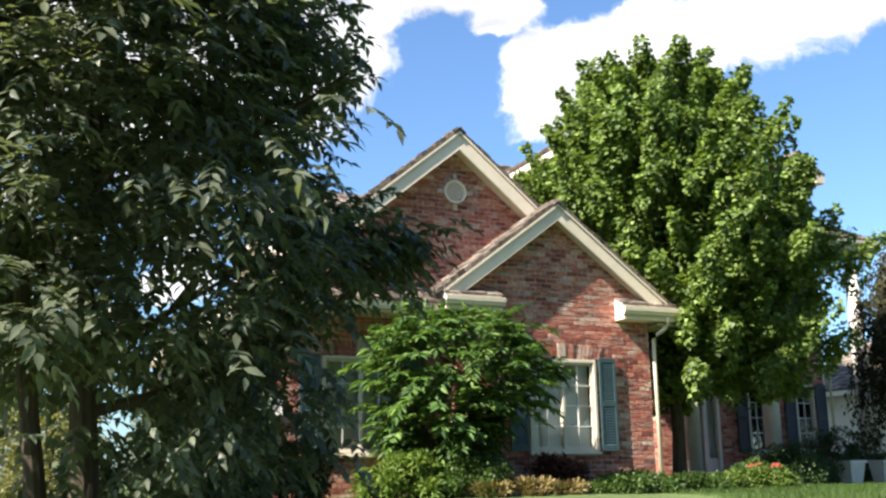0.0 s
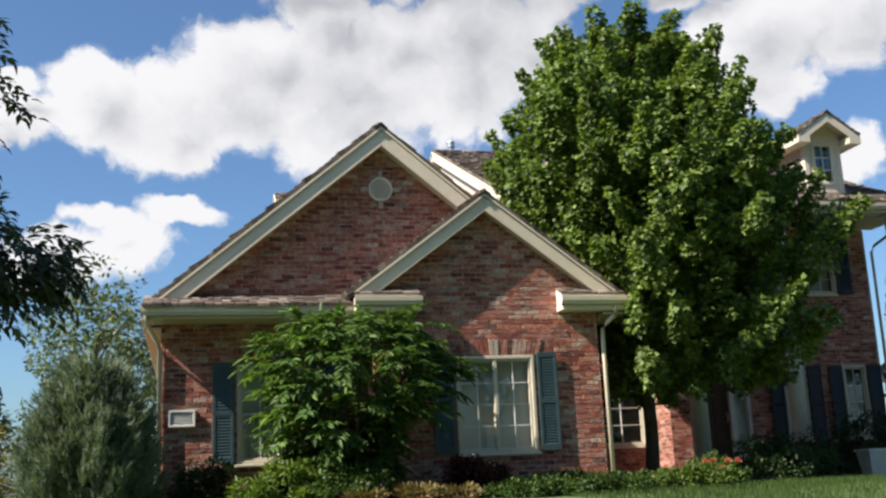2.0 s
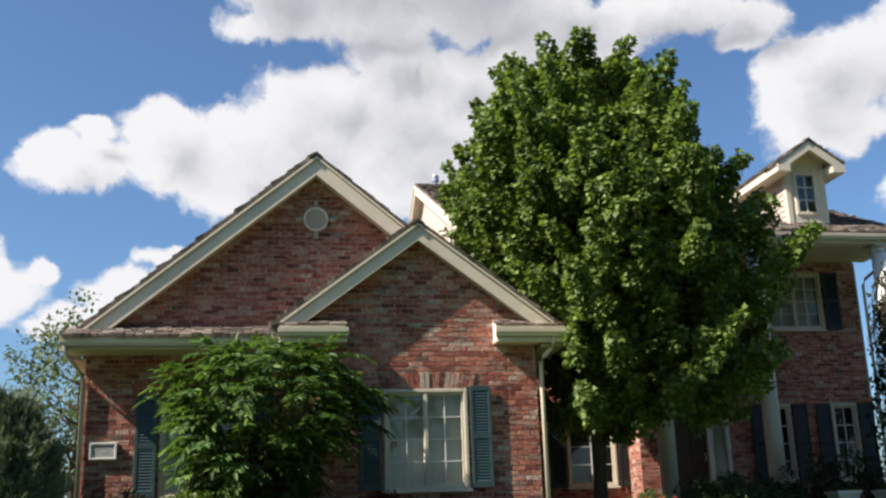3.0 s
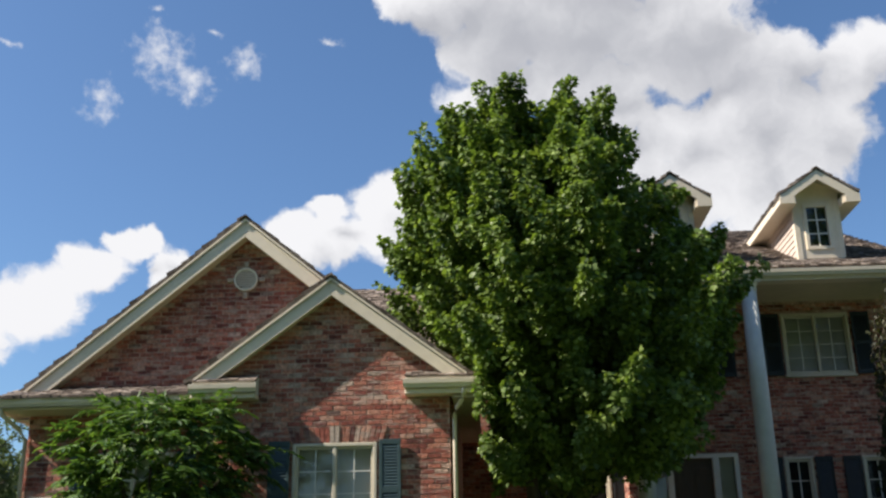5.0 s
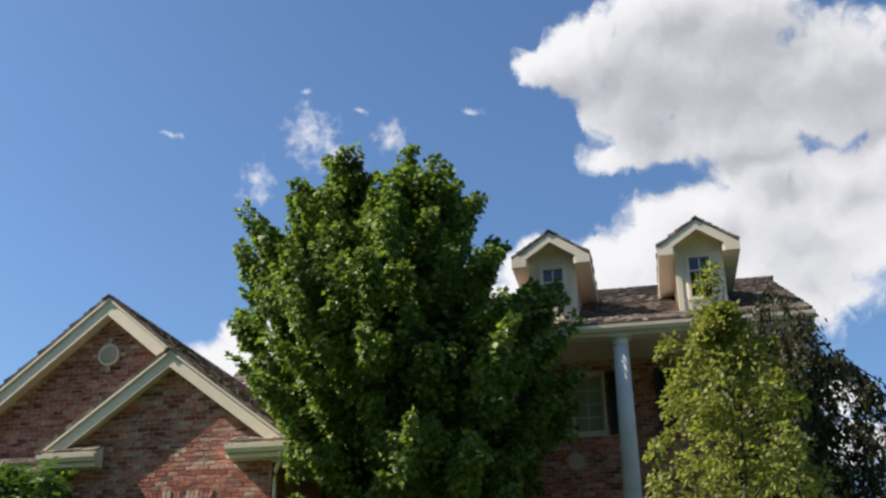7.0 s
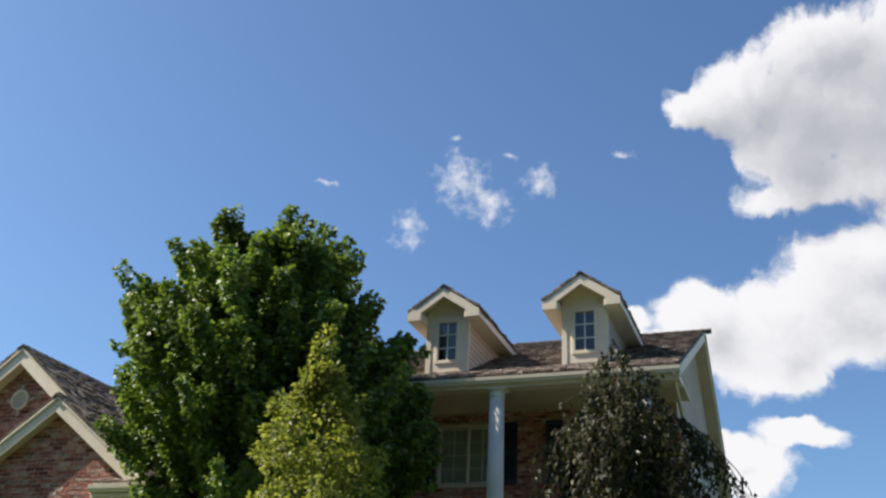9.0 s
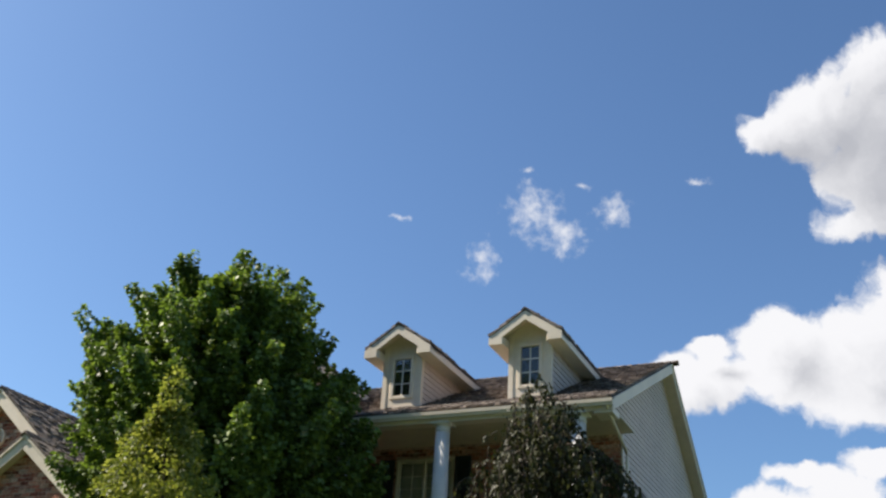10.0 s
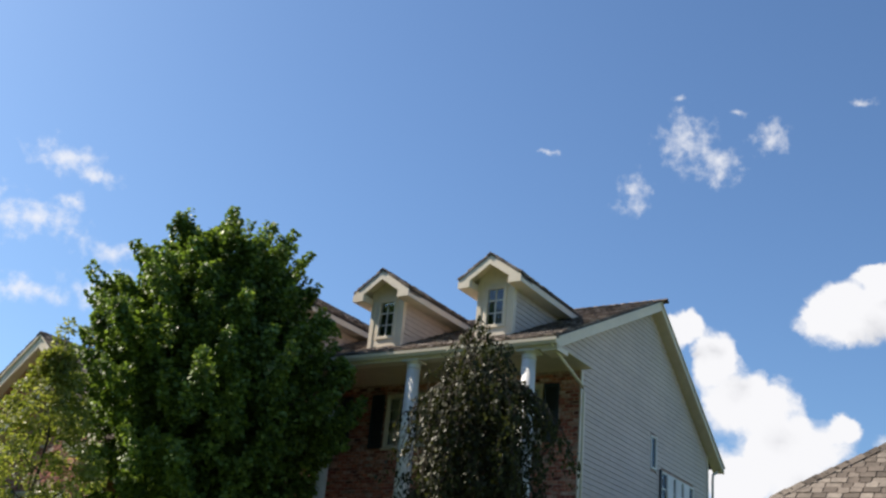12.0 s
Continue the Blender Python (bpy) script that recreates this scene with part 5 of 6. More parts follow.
def sumac_bush():
    rng, prng = np.random.default_rng(21), random.Random(21)
    base = (6.9, 13.95, GRADE)
    t = thing("sumac_bush", "tall green bush with feathery compound leaves before the brick wall", "bush", base)
    inv = Matrix.Translation([-c for c in base])
    bm = bmesh.new()
    for k in range(9):
        a = k * 2.4
        e = (base[0] + 1.1 * math.cos(a), base[1] + 0.6 * math.sin(a), base[2] + prng.uniform(1.6, 2.4))
        tube(bm, [(base[0] + 0.1 * math.cos(a), base[1] + 0.1 * math.sin(a), base[2] - 0.1), (base[0] + 0.45 * math.cos(a), base[1] + 0.3 * math.sin(a), base[2] + 0.9), e], [0.035, 0.026, 0.01], 6)
    part("stem", bm, bark, t).matrix_parent_inverse = inv
    n = 800
    z = 1.0 + np.round(rng.uniform(0, 2.5, n) / 0.3) * 0.3 + rng.normal(0, 0.05, n)
    rad = np.interp(z, [1.0, 1.6, 2.2, 2.8, 3.2, 3.6], [0.55, 0.85, 1.4, 1.65, 1.3, 0.7])
    ang = rng.uniform(0, 2 * np.pi, n)
    q = np.sqrt(rng.uniform(0.2, 1.0, n))
    lobes = (1 + 0.2 * np.sin(5 * ang + 3 * z)) * np.where((z < 2.2) & (np.cos(ang) > -0.1), 0.45, 1.0)
    centres = np.stack([7.02 + rad * q * lobes * np.cos(ang) * 0.8, 13.95 + rad * q * lobes * np.sin(ang) * 0.6, z], 1)
    out = centres - np.array([7.0, 13.95, 2.0])
    out[:, 2] = 0.25
    out += 0.35 * rng.normal(size=out.shape)
    spots = keep(pinnate(rng, centres, out, 9, (0.3, 0.52), (0.13, 0.2)), lambda p: p[:, 1] < 14.82)
    leaf_mesh("crown", spots, "lance", sumac_leaf, t, "layers of bright green feathery leaves").matrix_parent_inverse = inv


sumac_bush()


def sapling():
    rng, prng = np.random.default_rng(31), random.Random(31)
    base = (17.85, 8.6, ground_height(17.85, 8.6))
    t = thing("young_tree", "slender young tree with yellow-green leaves on the lawn", "tree", base)
    inv = Matrix.Translation([-c for c in base])
    bm = bmesh.new()
    limbs(bm, prng, base, 3.5, lambda f: 0.75 - 0.45 * f, 18, 0.22, 0.03, 0.0, 1.0)
    part("trunk", bm, bark, t, "thin reddish-brown trunk and twigs").matrix_parent_inverse = inv
    n = 260
    z = rng.uniform(1.0, 3.55, n)
    rad = np.interp(z, [0.9, 1.5, 2.3, 2.8, 3.2, 3.6], [0.72, 0.86, 0.76, 0.54, 0.30, 0.1])
    ang = rng.uniform(0, 2 * np.pi, n)
    q = np.sqrt(rng.uniform(0.05, 1.0, n))
    centres = np.stack([17.8 + rad * q * np.cos(ang), 8.6 + rad * q * np.sin(ang), z], 1)
    extra = np.array([(17.72, 8.6, 3.72), (17.75, 8.6, 3.85), (17.78, 8.62, 3.95), (17.35, 8.6, 3.25), (17.3, 8.6, 3.2), (17.8, 8.6, 3.6), (18.2, 8.55, 3.2)])
    centres = np.concatenate([centres, extra])
    out = centres - np.array([17.8, 8.6, 2.0])
    out[:, 2] = 0.3
    out /= np.linalg.norm(out, axis=1, keepdims=True) + 1e-9
    radii = np.full((len(centres), 3), 0.12) * rng.uniform(0.7, 1.25, (len(centres), 1))
    leaf_mesh("crown", clump_spots(rng, centres, radii, 52, 0.3, (0.04, 0.075), out, 0.3), "oval", sapling_leaf, t, "loose yellow-green leaves").matrix_parent_inverse = inv


sapling()


def weeping_tree():
    rng, prng = np.random.default_rng(41), random.Random(41)
    base = (19.33, 16.5, GRADE)
    t = thing("weeping_tree", "dark weeping ornamental tree with hanging branches at the porch end", "tree", base)
    inv = Matrix.Translation([-c for c in base])
    bm = bmesh.new()
    limbs(bm, prng, base, 4.9, lambda f: 0.75, 14, 0.45, 0.075, 0.05, 0.15)
    pos, tip, nor, siz = [], [], [], []
    for k in range(540):
        a = prng.uniform(0, 6.28)
        r = 1.12 * math.sqrt(prng.uniform(0.0, 1)) * (1 + 0.24 * math.sin(3 * a + 2) + 0.14 * math.sin(7 * a))
        top = prng.uniform(2.8, 6.72 - 1.45 * r)
        long = prng.uniform(0.4, 1.45)
        x, y = base[0] + r * math.cos(a), base[1] + r * math.sin(a) * 0.85
        pts = []
        for j in range(6):
            f = j / 5
            pts.append((x + 0.22 * f * math.cos(a) + 0.07 * math.sin(j * 2 + k), y + 0.2 * f * math.sin(a), top + 0.12 * math.sin(min(f * 4, 3.1)) - long * f ** 1.2))
        tube(bm, pts, [0.012, 0.01, 0.008, 0.006, 0.005, 0.003], 4)
        for j in range(prng.choice((12, 24, 38, 52))):
            f = rng.random()
            i = min(int(f * 5), 4)
            g = f * 5 - i
            p = np.array(pts[i]) * (1 - g) + np.array(pts[i + 1]) * g
            pos.append(p + 0.05 * rng.normal(size=3)), siz.append(rng.uniform(0.075, 0.13))
            w = 0.5 * rng.normal(size=3)
            tip.append(np.array([w[0], w[1], -0.8])), nor.append(np.array([math.cos(a), math.sin(a), 0.4]) + 0.6 * rng.normal(size=3))
    for k in range(7):
        # boughs that reach past the porch's end and hang at their tips
        o, e = (base[0] + 0.4, base[1], 5.0 + 0.05 * k), (base[0] + 1.2 + 0.14 * k, base[1] + 0.15 * (k % 3 - 1), 4.7 - 0.13 * k)
        path = []
        for q in range(9):
            f = q / 8
            path.append((o[0] + (e[0] - o[0]) * f ** 0.85, o[1] + (e[1] - o[1]) * f, o[2] + (e[2] - o[2]) * f + 0.3 * math.sin(math.pi * f) + 0.02 * math.sin(3 * q + k)))
        drop = 0.35 + 0.12 * (k % 4)
        path += [(e[0] + 0.05, e[1], e[2] - 0.4 * drop), (e[0] + 0.06 + 0.02 * (k % 3), e[1], e[2] - drop)]
        tube(bm, path, [0.02 - 0.0017 * q for q in range(11)], 5)
        for j in range(130):
            f = rng.random() * 9.99
            i = int(f)
            p = np.array(path[i]) * (1 - f + i) + np.array(path[i + 1]) * (f - i)
            pos.append(p + np.array([0, 0, -0.16 * rng.random()]) + 0.06 * rng.normal(size=3)), siz.append(rng.uniform(0.07, 0.12))
            tip.append(np.array([0.3 * rng.normal(), 0.3 * rng.normal(), -0.8])), nor.append(rng.normal(size=3))
    part("trunk", bm, bark, t, "dark trunk and hanging twigs").matrix_parent_inverse = inv
    spots = keep([np.array(pos), np.array(tip), np.array(nor), np.array(siz)], outside_house)
    leaf_mesh("crown", spots, "oval", weep_leaf, t, "hanging dark grey-green leaves").matrix_parent_inverse = inv


weeping_tree()


def juniper():
    rng = np.random.default_rng(51)
    base = (3.4, 14.2, GRADE)
    t = thing("juniper_bush", "tall blue-green juniper bush at the corner of the house", "bush", base)
    inv = Matrix.Translation([-c for c in base])
    part("stem", tube(bmesh.new(), [(base[0], base[1], base[2] - 0.2), (base[0] + 0.03, base[1], 1.8), (base[0], base[1], 2.7)], [0.06, 0.04, 0.015], 7), bark, t).matrix_parent_inverse = inv
    n = 2600
    z = rng.uniform(0.9, 2.68, n)
    rad = np.interp(z, [0.9, 1.5, 2.0, 2.45, 2.8], [0.7, 0.76, 0.62, 0.36, 0.1])
    ang = rng.uniform(0, 2 * np.pi, n)
    q = np.sqrt(rng.uniform(0.3, 1.0, n)) * (1 + 0.12 * np.sin(6 * ang + 2 * z) + 0.1 * np.sin(11 * ang - 5 * z))
    centres = np.stack([base[0] + rad * q * np.cos(ang), base[1] + rad * q * np.sin(ang), z], 1)
    who = np.repeat(np.arange(n), 30)
    out = np.stack([np.cos(ang), np.sin(ang), np.full(n, 1.5)], 1)[who]
    f = rng.random(len(who))[:, None]
    pos = centres[who] + out * (0.10 + 0.16 * rng.random(n) ** 2)[who][:, None] * f + 0.02 * rng.normal(size=(len(who), 3))
    tip = out + 0.55 * rng.normal(size=out.shape)
    leaf_mesh("crown", [pos, tip, rng.normal(size=out.shape), rng.uniform(0.07, 0.13, len(who))], "needle", juniper_leaf, t, "feathery blue-green sprays").matrix_parent_inverse = inv


juniper()


def shrub(name, label, x, y, rx, ry, h, mat, seed, clumps=90, per=60, size=(0.04, 0.07), kind="oval", category="shrub"):
    rng = np.random.default_rng(seed)
    z0 = ground_height(x, y)
    t = thing(name, label, category, (x, y, z0))
    inv = Matrix.Translation((-x, -y, -z0))
    bm = bmesh.new()
    for k in range(5):
        a = k * 1.3 + seed
        tube(bm, [(x, y, z0 - 0.1), (x + 0.3 * rx * math.cos(a), y + 0.3 * ry * math.sin(a), z0 + h * 0.4), (x + 0.6 * rx * math.cos(a), y + 0.6 * ry * math.sin(a), z0 + h * 0.75)], [0.02, 0.015, 0.006], 5)
    part("stem", bm, bark, t).matrix_parent_inverse = inv
    d = unit(rng, clumps)
    d[:, 2] = np.abs(d[:, 2])
    q = rng.uniform(0.45, 1.0, clumps)[:, None] * (1 + 0.15 * np.sin(7 * np.arctan2(d[:, 1], d[:, 0]))[:, None])
    centres = np.array([x, y, z0 + 0.05]) + d * q * np.array([rx, ry, h * 0.88])
    radii = np.full((clumps, 3), 0.14) * rng.uniform(0.7, 1.3, (clumps, 1))
    spots = clump_spots(rng, centres, radii, per, 0.2, size, d, 0.3)
    leaf_mesh("crown", spots, kind, mat, t).matrix_parent_inverse = inv
    return t, centres, inv


rose, spots_, inv_ = shrub("rose_bush", "rose bush with red blooms beside the porch", 12.5, 14.0, 0.4, 0.35, 0.42, shrub_leaf, 61, 60)
rng = np.random.default_rng(62)
for k in range(9):
    c = spots_[k * 7]
    d = unit(rng, 26)
    d[:, 2] = np.abs(d[:, 2])
    leaf_mesh("rose_bloom", [c + np.array([0.1, -0.22, 0.1]) + 0.03 * d, d, unit(rng, 26), rng.uniform(0.03, 0.05, 26)], "oval", rose_petal, rose, "red rose bloom").matrix_parent_inverse = inv_
shrub("shrub", "rounded dark green shrub by the porch", 14.3, 15.2, 0.95, 0.7, 0.75, hedge_leaf, 63, 130)
shrub("shrub", "spreading dark green yew shrub by the porch", 17.6, 17.2, 1.3, 0.6, 1.25, hedge_leaf, 64, 190)
shrub("shrub", "spreading dark green yew shrub by the porch", 15.9, 16.6, 0.8, 0.5, 0.75, hedge_leaf, 65, 100)
shrub("shrub", "low bright green shrub under the window", 10.2, 14.2, 0.75, 0.3, 0.2, shrub_leaf, 66, 70)
shrub("shrub", "low lime-green plants at the edge of the lawn", 11.7, 13.2, 0.8, 0.3, 0.24, lime_leaf, 67, 60)
shrub("shrub", "low leafy green plants before the brick bay", 10.4, 13.0, 0.7, 0.3, 0.12, shrub_leaf, 73, 60)
shrub("shrub", "low leafy green plants before the brick bay", 9.2, 12.9, 0.7, 0.3, 0.14, shrub_leaf, 74, 60)
shrub("shrub", "low bright green shrub before the bush", 6.0, 13.4, 0.7, 0.4, 0.5, lime_leaf, 68, 70, kind="lance", size=(0.08, 0.14))
shrub("shrub", "low green shrub before the bush", 6.7, 13.2, 0.6, 0.45, 0.5, shrub_leaf, 69, 80)
shrub("shrub", "dark red barberry shrub under the window", 8.75, 14.2, 0.6, 0.35, 0.55, barberry_leaf, 70, 90)
shrub("shrub", "yellow-green shrub beside the juniper", 1.6, 15.5, 1.0, 0.9, 1.45, olive_leaf, 71, 170)
shrub("shrub", "dark green shrub at the corner of the brick wall", 4.9, 14.8, 0.5, 0.4, 0.7, hedge_leaf, 72, 80)
for k, (x, y, s) in enumerate(((7.6, 12.9, 0.3), (8.2, 13.0, 0.26), (6.9, 12.8, 0.26))):
    rng = np.random.default_rng(80 + k)
    z0 = ground_height(x, y)
    t = thing("ornamental_grass", "tuft of straw-coloured ornamental grass", "grass tuft", (x, y, z0), group="grass tufts before the house")
    n = 420
    a = rng.uniform(0, 2 * np.pi, n)
    p = np.stack([x + 0.12 * np.cos(a), y + 0.12 * np.sin(a), np.full(n, z0 - 0.05)], 1)
    tip = np.stack([0.5 * np.cos(a), 0.5 * np.sin(a), np.ones(n)], 1) + 0.2 * rng.normal(size=(n, 3))
    sizes = rng.uniform(0.7, 1.15, n) * s
    pos = np.concatenate([p, p + tip / np.linalg.norm(tip, axis=1, keepdims=True) * sizes[:, None] * 0.8])
    leaf_mesh("blades", [pos, np.concatenate([tip, tip + [0, 0, -0.6]]), np.tile(rng.normal(size=(n, 3)), (2, 1)), np.concatenate([sizes * 0.5, sizes * 0.3])], "lance", straw_leaf, t).matrix_parent_inverse = Matrix.Translation((-x, -y, -z0))


def far_tree(x, y, h, r, seed, mat, label="pale green tree behind the house", fat=0.4, leaf=(0.10, 0.17), thick=34):
    rng, prng = np.random.default_rng(seed), random.Random(seed)
    t = thing("background_tree", label, "tree", (x, y, GRADE))
    inv = Matrix.Translation((-x, -y, -GRADE))
    bm = bmesh.new()
    ground = ground_height(max(min(x, 45), -20), y)
    limbs(bm, prng, (x, y, ground), h * 0.8, lambda f: r * 0.8, 14, 0.3, 0.14, 0.1, 0.6)
    part("trunk", bm, bark, t).matrix_parent_inverse = inv
    n = 170
    d = unit(rng, n)
    q = rng.uniform(0.5, 1.0, n)[:, None] * (1 + 0.2 * np.sin(5 * np.arctan2(d[:, 1], d[:, 0]) + 3 * d[:, 2])[:, None])
    centres = np.array([x, y, GRADE + h * 0.62]) + d * q * np.array([r, r, h * 0.4])
    radii = np.full((n, 3), fat) * rng.uniform(0.6, 1.3, (n, 1))
    leaf_mesh("crown", clump_spots(rng, centres, radii, thick, 0.3, leaf, d, 0.3), "oval", mat, t).matrix_parent_inverse = inv


far_tree(2.4, 26.5, 5.6, 1.7, 91, far_leaf, thick=26)
far_tree(-3.5, 28.0, 4.8, 2.6, 92, far_leaf, thick=110)
far_tree(-1.0, 21.0, 2.6, 2.0, 93, far_leaf, thick=110)
for k, (x, y, h) in enumerate(((-8, 30, 4.6), (-13, 33, 5.2), (-4, 36, 5.6), (-19, 36, 6.0), (2.5, 38, 6.0), (-0.5, 17.5, 2.0), (-3.5, 18.5, 2.2), (-6.5, 20.5, 2.4), (-10, 23, 2.6))):
    far_tree(x, y, h, 2.6 if h > 4 else 1.7, 110 + k, far_leaf, thick=80)


# unseen tree row, added to cut low sky light on porch and panes
for k in range(20):
    x = -34 + 4.6 * k
    far_tree(x, -17 + 3 * (k % 3), 16.0 + (k * 7 % 5) * 0.7, 4.6, 140 + k, shrub_leaf, "unseen green tree added to block low sky light", 0.9, (0.3, 0.5), 70)


def planter(x, y):
    z = ground_height(x, y)
    t = thing("planter", "square tapered white planter with green plants", "planter", (x, y, z), group="planters by the porch")
    inv = Matrix.Translation((-x, -y, -z))
    bm = bmesh.new()
    rings = [[bm.verts.new((x + s * a, y + s * b, z + h)) for a, b in ((-1, -1), (1, -1), (1, 1), (-1, 1))] for s, h in ((0.14, 0), (0.2, 0.42), (0.225, 0.42), (0.225, 0.47), (0.19, 0.47), (0.18, 0.40))]
    for p, q in zip(rings, rings[1:]):
        for k in range(4):
            bm.faces.new((p[k], p[(k + 1) % 4], q[(k + 1) % 4], q[k]))
    bm.faces.new(rings[0][::-1]), bm.faces.new(rings[-1])
    part("pot", bm, white_paint, t, "white tapered pot").matrix_parent_inverse = inv
    rng = np.random.default_rng(int(x * 10))
    d = unit(rng, 260)
    d[:, 2] = np.abs(d[:, 2])
    leaf_mesh("plant", [np.array([x, y, z + 0.42]) + d * 0.2 * rng.random((260, 1)), d, unit(rng, 260), rng.uniform(0.05, 0.09, 260)], "oval", hedge_leaf, t).matrix_parent_inverse = inv


planter(16.85, 16.2)
planter(17.75, 16.2)

# ---- shakes, shingles and bricks, piece by piece ----
rng = random.Random(100)
none = lambda p: False
lay_pieces("shake", shake_rows((XL, EAVE_Y - 0.03, EAVE_Z), (1, 0, 0), (0, RIDGE_Y - EAVE_Y, RIDGE_Z - EAVE_Z), math.hypot(RIDGE_Y - EAVE_Y, RIDGE_Z - EAVE_Z), lambda s: (0, XR - XL), rng), shake_piece, shake_run, main_roof, lambda p: p.y < 18.6 and p.x > 13.5)
k = math.hypot(A_EX, A_EX * A_SLOPE)
right = shake_rows((A_MID + A_EX, 15.19, a_low), (0, 1, 0), (-A_EX, 0, A_SLOPE * A_EX), k, lambda s: (0, 8.0), rng)
left = shake_rows((A_MID - A_EX, 15.19, a_low), (0, 1, 0), (A_EX, 0, A_SLOPE * A_EX), k, lambda s: (0, 0.5), rng, lift=(0.05, 0.085))
lay_pieces("shake", right + left, shake_piece, shake_run, wing_roof, lambda p: p.y < 15.5)
k = math.hypot(B_EX, B_EX * B_SLOPE)
right = shake_rows((B_MID + B_EX, B_FRONT - 0.03, b_low), (0, 1, 0), (-B_EX, 0, B_SLOPE * B_EX), k, lambda s: (0, 2.7), rng)
left = shake_rows((B_MID - B_EX, B_FRONT - 0.03, b_low), (0, 1, 0), (B_EX, 0, B_SLOPE * B_EX), k, lambda s: (0, 0.8), rng, lift=(0.05, 0.085))
lay_pieces("shake", right + left, shake_piece, shake_run, bay_roof, lambda p: p.y < 15.3)
pent = shake_rows((4.02, 14.75, 3.825), (1, 0, 0), (0, 0.72, 0.25), 0.76, lambda s: (0, 3.2), rng, exposure=0.19, lift=(0.04, 0.065))
for x0, x1 in ((7.12, 8.14), (10.44, 11.58)):
    pent += shake_rows((x0, 14.62, 3.985), (1, 0, 0), (0, 0.28, 0.12), 0.29, lambda s: (0, x1 - x0), rng, exposure=0.15, lift=(0.02, 0.035))
lay_pieces("shake", pent, shake_piece, shake_run, pent_roof, lambda p: True)
lay_pieces("shake", shake_rows((R_X, 20.1, R_Z - 3.0 + 0.01), (1, 0, 0), (0, 4, 3), 5.0, lambda s: (0, XL - R_X), rng), shake_piece, shake_run, rear_roof, none)
for a, b, o in (((A_MID, 15.17, A_RIDGE), (A_MID, 23.6, A_RIDGE), "roof"), ((B_MID, B_FRONT - 0.06, B_RIDGE), (B_MID, 17.5, B_RIDGE), "roof")):
    y = a[1]
    while y < b[1]:
        bm = prism(bmesh.new(), [(a[0] - 0.11, y, a[2] - 0.05), (a[0], y, a[2] + 0.05), (a[0] + 0.11, y, a[2] - 0.05), (a[0], y, a[2] + 0.015)], (0, 0.2, 0.012))
        hpart("ridge_cap", bm, shake_piece, wing_roof if a[0] == A_MID else bay_roof)
        y += 0.19
x = XL
while x < XR:
    bm = prism(bmesh.new(), [(x, RIDGE_Y - 0.11, RIDGE_Z - 0.03), (x, RIDGE_Y, RIDGE_Z + 0.05), (x, RIDGE_Y + 0.11, RIDGE_Z - 0.05), (x, RIDGE_Y, RIDGE_Z + 0.01)], (0.2, 0, 0.012))
    hpart("ridge_cap", bm, shake_piece, main_roof)
    x += 0.19
# neighbour's shingles on the two slopes in view, and the caps of their hip
hl = math.hypot(hip_in, HP * hip_in)
front = shake_rows((HX0, HY0, HZ + 0.01), (1, 0, 0), (0, hip_in, HP * hip_in), hl, lambda s: (s * hip_in / hl, HX1 - HX0 - s * hip_in / hl), rng, 0.2, (0.18, 0.3), (0.03, 0.05))
side = shake_rows((HX0, HY1, HZ + 0.01), (0, -1, 0), (hip_in, 0, HP * hip_in), hl, lambda s: (s * hip_in / hl, HY1 - HY0 - s * hip_in / hl), rng, 0.2, (0.18, 0.3), (0.03, 0.05))
lay_pieces("shingle", front + side, slate_piece, slate_run, near_roof, lambda p: p.x < 27 and p.y < 23)
for k in range(int(hip_in / 0.22)):
    s = k * 0.22
    d = Vector((1, 1, HP)).normalized()
    o = Vector((HX0 + s, HY0 + s, HZ + HP * s + 0.03))
    w = Vector((1, -1, 0)).normalized() * 0.13
    bm = prism(bmesh.new(), [o - w - Vector((0, 0, 0.04)), o + Vector((0, 0, 0.05)), o + w - Vector((0, 0, 0.04)), o + Vector((0, 0, 0.01))], d * 0.36 + Vector((0, 0, 0.02)))
    part("hip_cap", bm, slate_piece, near_roof)

rng = random.Random(200)
b_holes = [win_b, (8.60, 10.09, 3.045, 3.30)]
spans = gable_span(B_MID, B_HALF, B_TOP - 0.02, B_SLOPE)
pieces = brick_courses((0, BAY_Y, 0), (1, 0, 0), (0, -1, 0), GRADE - 0.1, B_TOP - 0.1, lambda za, zb: cut(spans(za, zb), b_holes, za, zb), rng)
pieces += brick_courses((B_MID - B_HALF, 0, 0), (0, 1, 0), (-1, 0, 0), GRADE - 0.1, eave_b - 0.1, lambda za, zb: [(BAY_Y + 0.002, WING_Y)], rng)
pieces += brick_courses((B_MID + B_HALF, 0, 0), (0, 1, 0), (1, 0, 0), GRADE - 0.1, eave_b - 0.1, lambda za, zb: [(BAY_Y + 0.002, MAIN_Y)], rng)
lay_pieces("brick", pieces, brick_piece, brick_run, bay_wall, lambda p: p.x > 9.2 and p.y < 14.95 and 1.4 < p.z < 4.2)
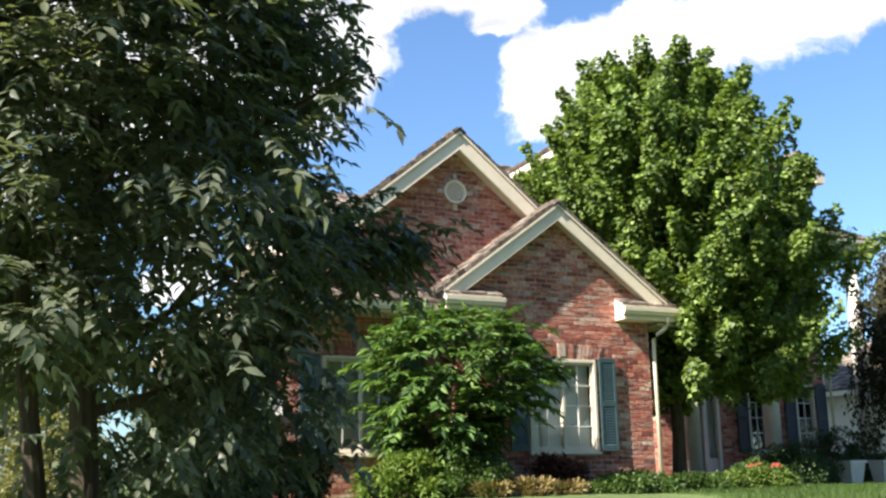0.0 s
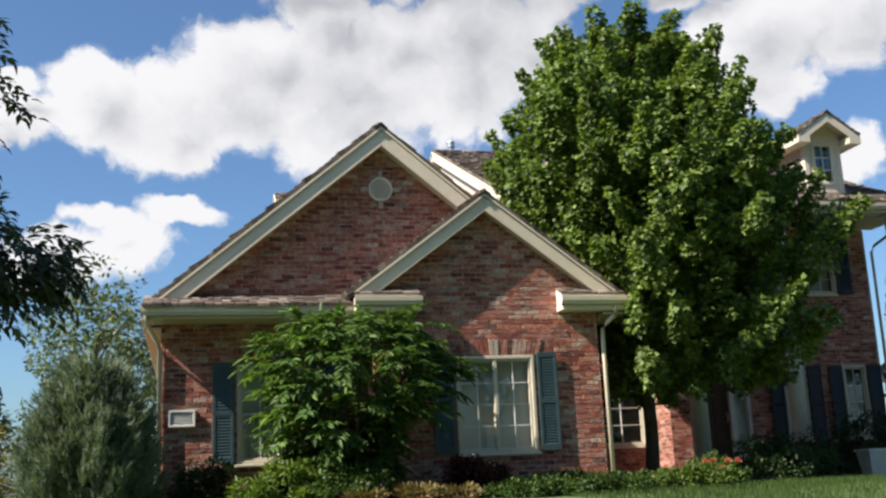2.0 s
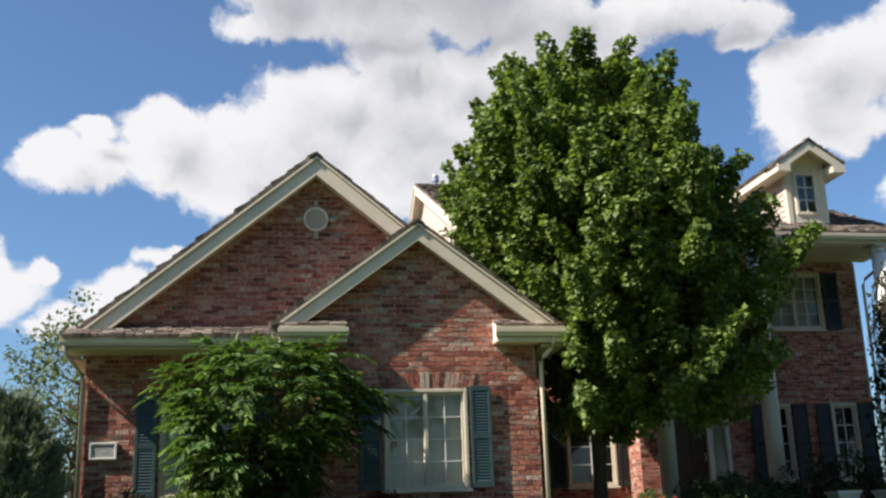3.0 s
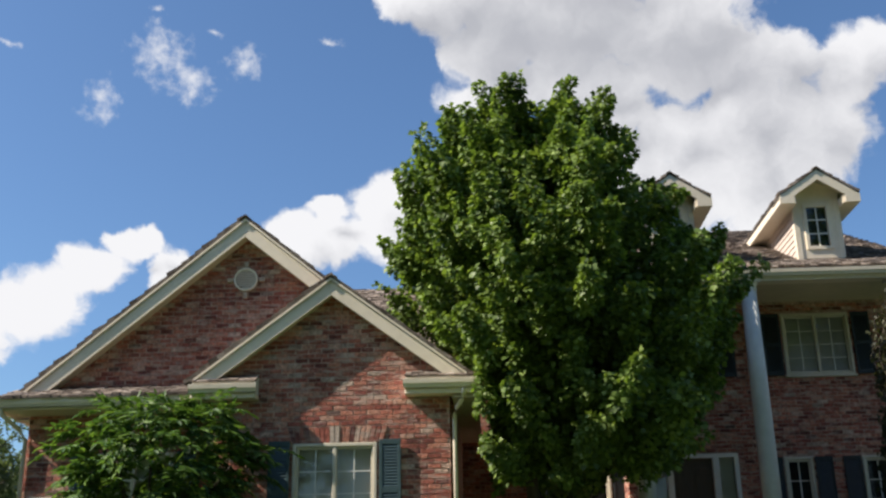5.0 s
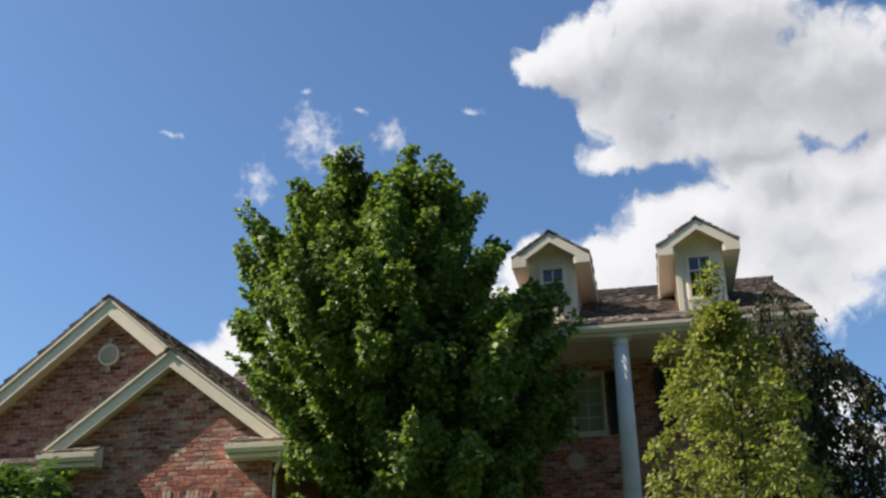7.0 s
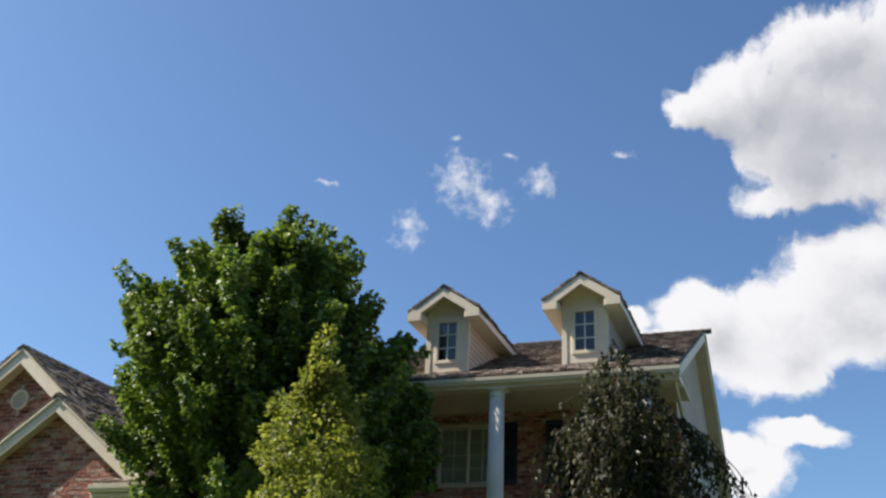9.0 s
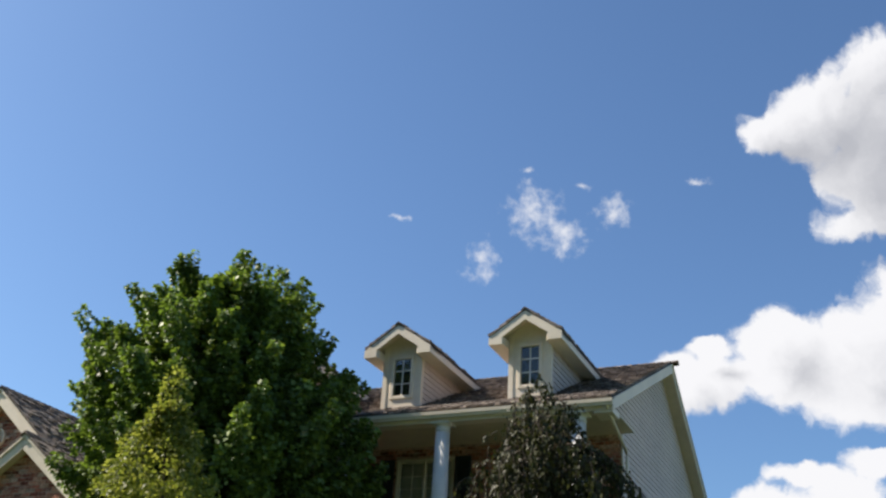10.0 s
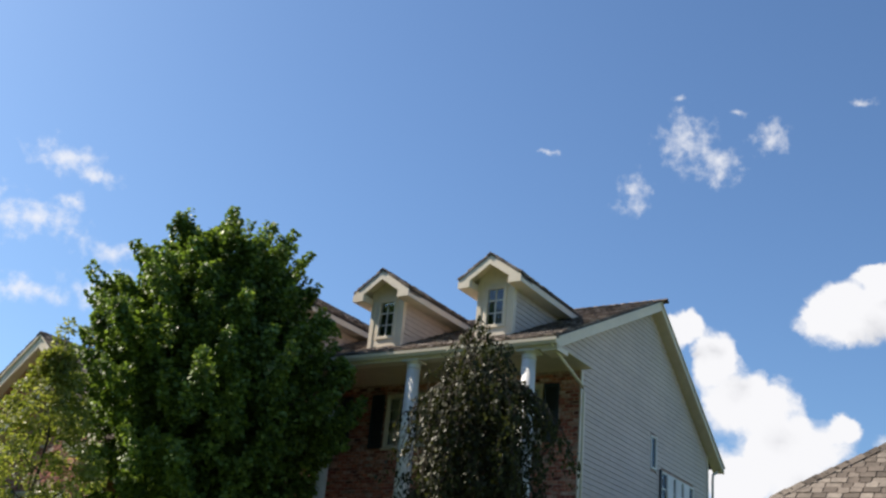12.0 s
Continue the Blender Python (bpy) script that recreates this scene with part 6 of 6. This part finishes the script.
# flat arch of upright bricks with two pale key bricks
for x, y, owner in ((8.61, BAY_Y, bay_wall), (5.315, WING_Y, wing_wall)):
    n = 20
    for k in range(n):
        w = 1.47 / n
        lean = (k - (n - 1) / 2) / n * 0.16
        a, b = x + k * w, x + k * w + w - 0.008
        pale = k in (9, 10)
        h = 0.25 if pale else 0.235
        bm = prism(bmesh.new(), [(a, y, 3.05), (b, y, 3.05), (b + lean, y, 3.05 + h), (a + lean, y, 3.05 + h)], (0, -0.03 if pale else -0.018, 0))
        hpart("arch_brick", bm, brick_pale if pale else brick_piece, owner)
a_holes = [win_a, vent_low, (5.30, 6.80, 3.045, 3.30)]
spans_a = gable_span(A_MID, A_HALF, A_TOP - 0.02, A_SLOPE)


def round_hole(za, zb):
    d = abs((za + zb) / 2 - 5.87)
    h = math.sqrt(0.21 ** 2 - d * d) if d < 0.21 else 0
    return [(A_MID - h, A_MID + h, za, zb)] if h else []


pieces = brick_courses((0, WING_Y, 0), (1, 0, 0), (0, -1, 0), GRADE - 0.1, A_TOP - 0.1, lambda za, zb: cut(spans_a(za, zb), a_holes + round_hole(za, zb), za, zb), rng)
pieces += brick_courses((A_MID - A_HALF, 0, 0), (0, 1, 0), (-1, 0, 0), GRADE - 0.1, 3.6, lambda za, zb: [(WING_Y + 0.002, 20.0)], rng)
lay_pieces("brick", pieces, brick_piece, brick_run, wing_wall, lambda p: p.x < 8.6 and p.z > 4.6 and p.x > 6.4)
spans_m = lambda za, zb: cut([(MAIN_X0, MAIN_X1)], main_holes, za, zb)
pieces = brick_courses((0, MAIN_Y, 0), (1, 0, 0), (0, -1, 0), GRADE - 0.1, 6.36, spans_m, rng)
pieces += brick_courses((0, 19.05, 0), (1, 0, 0), (0, -1, 0), GRADE - 0.1, 3.5, lambda za, zb: [(14.30, 14.75)], rng)
for x, o in ((14.30, -1), (14.75, 1)):
    pieces += brick_courses((x, 0, 0), (0, 1, 0), (o, 0, 0), GRADE - 0.1, 3.5, lambda za, zb: [(19.052, MAIN_Y)], rng)
lay_pieces("brick", pieces, brick_piece, brick_run, main_wall, lambda p: 16.4 < p.x and 3.4 < p.z < 4.6)
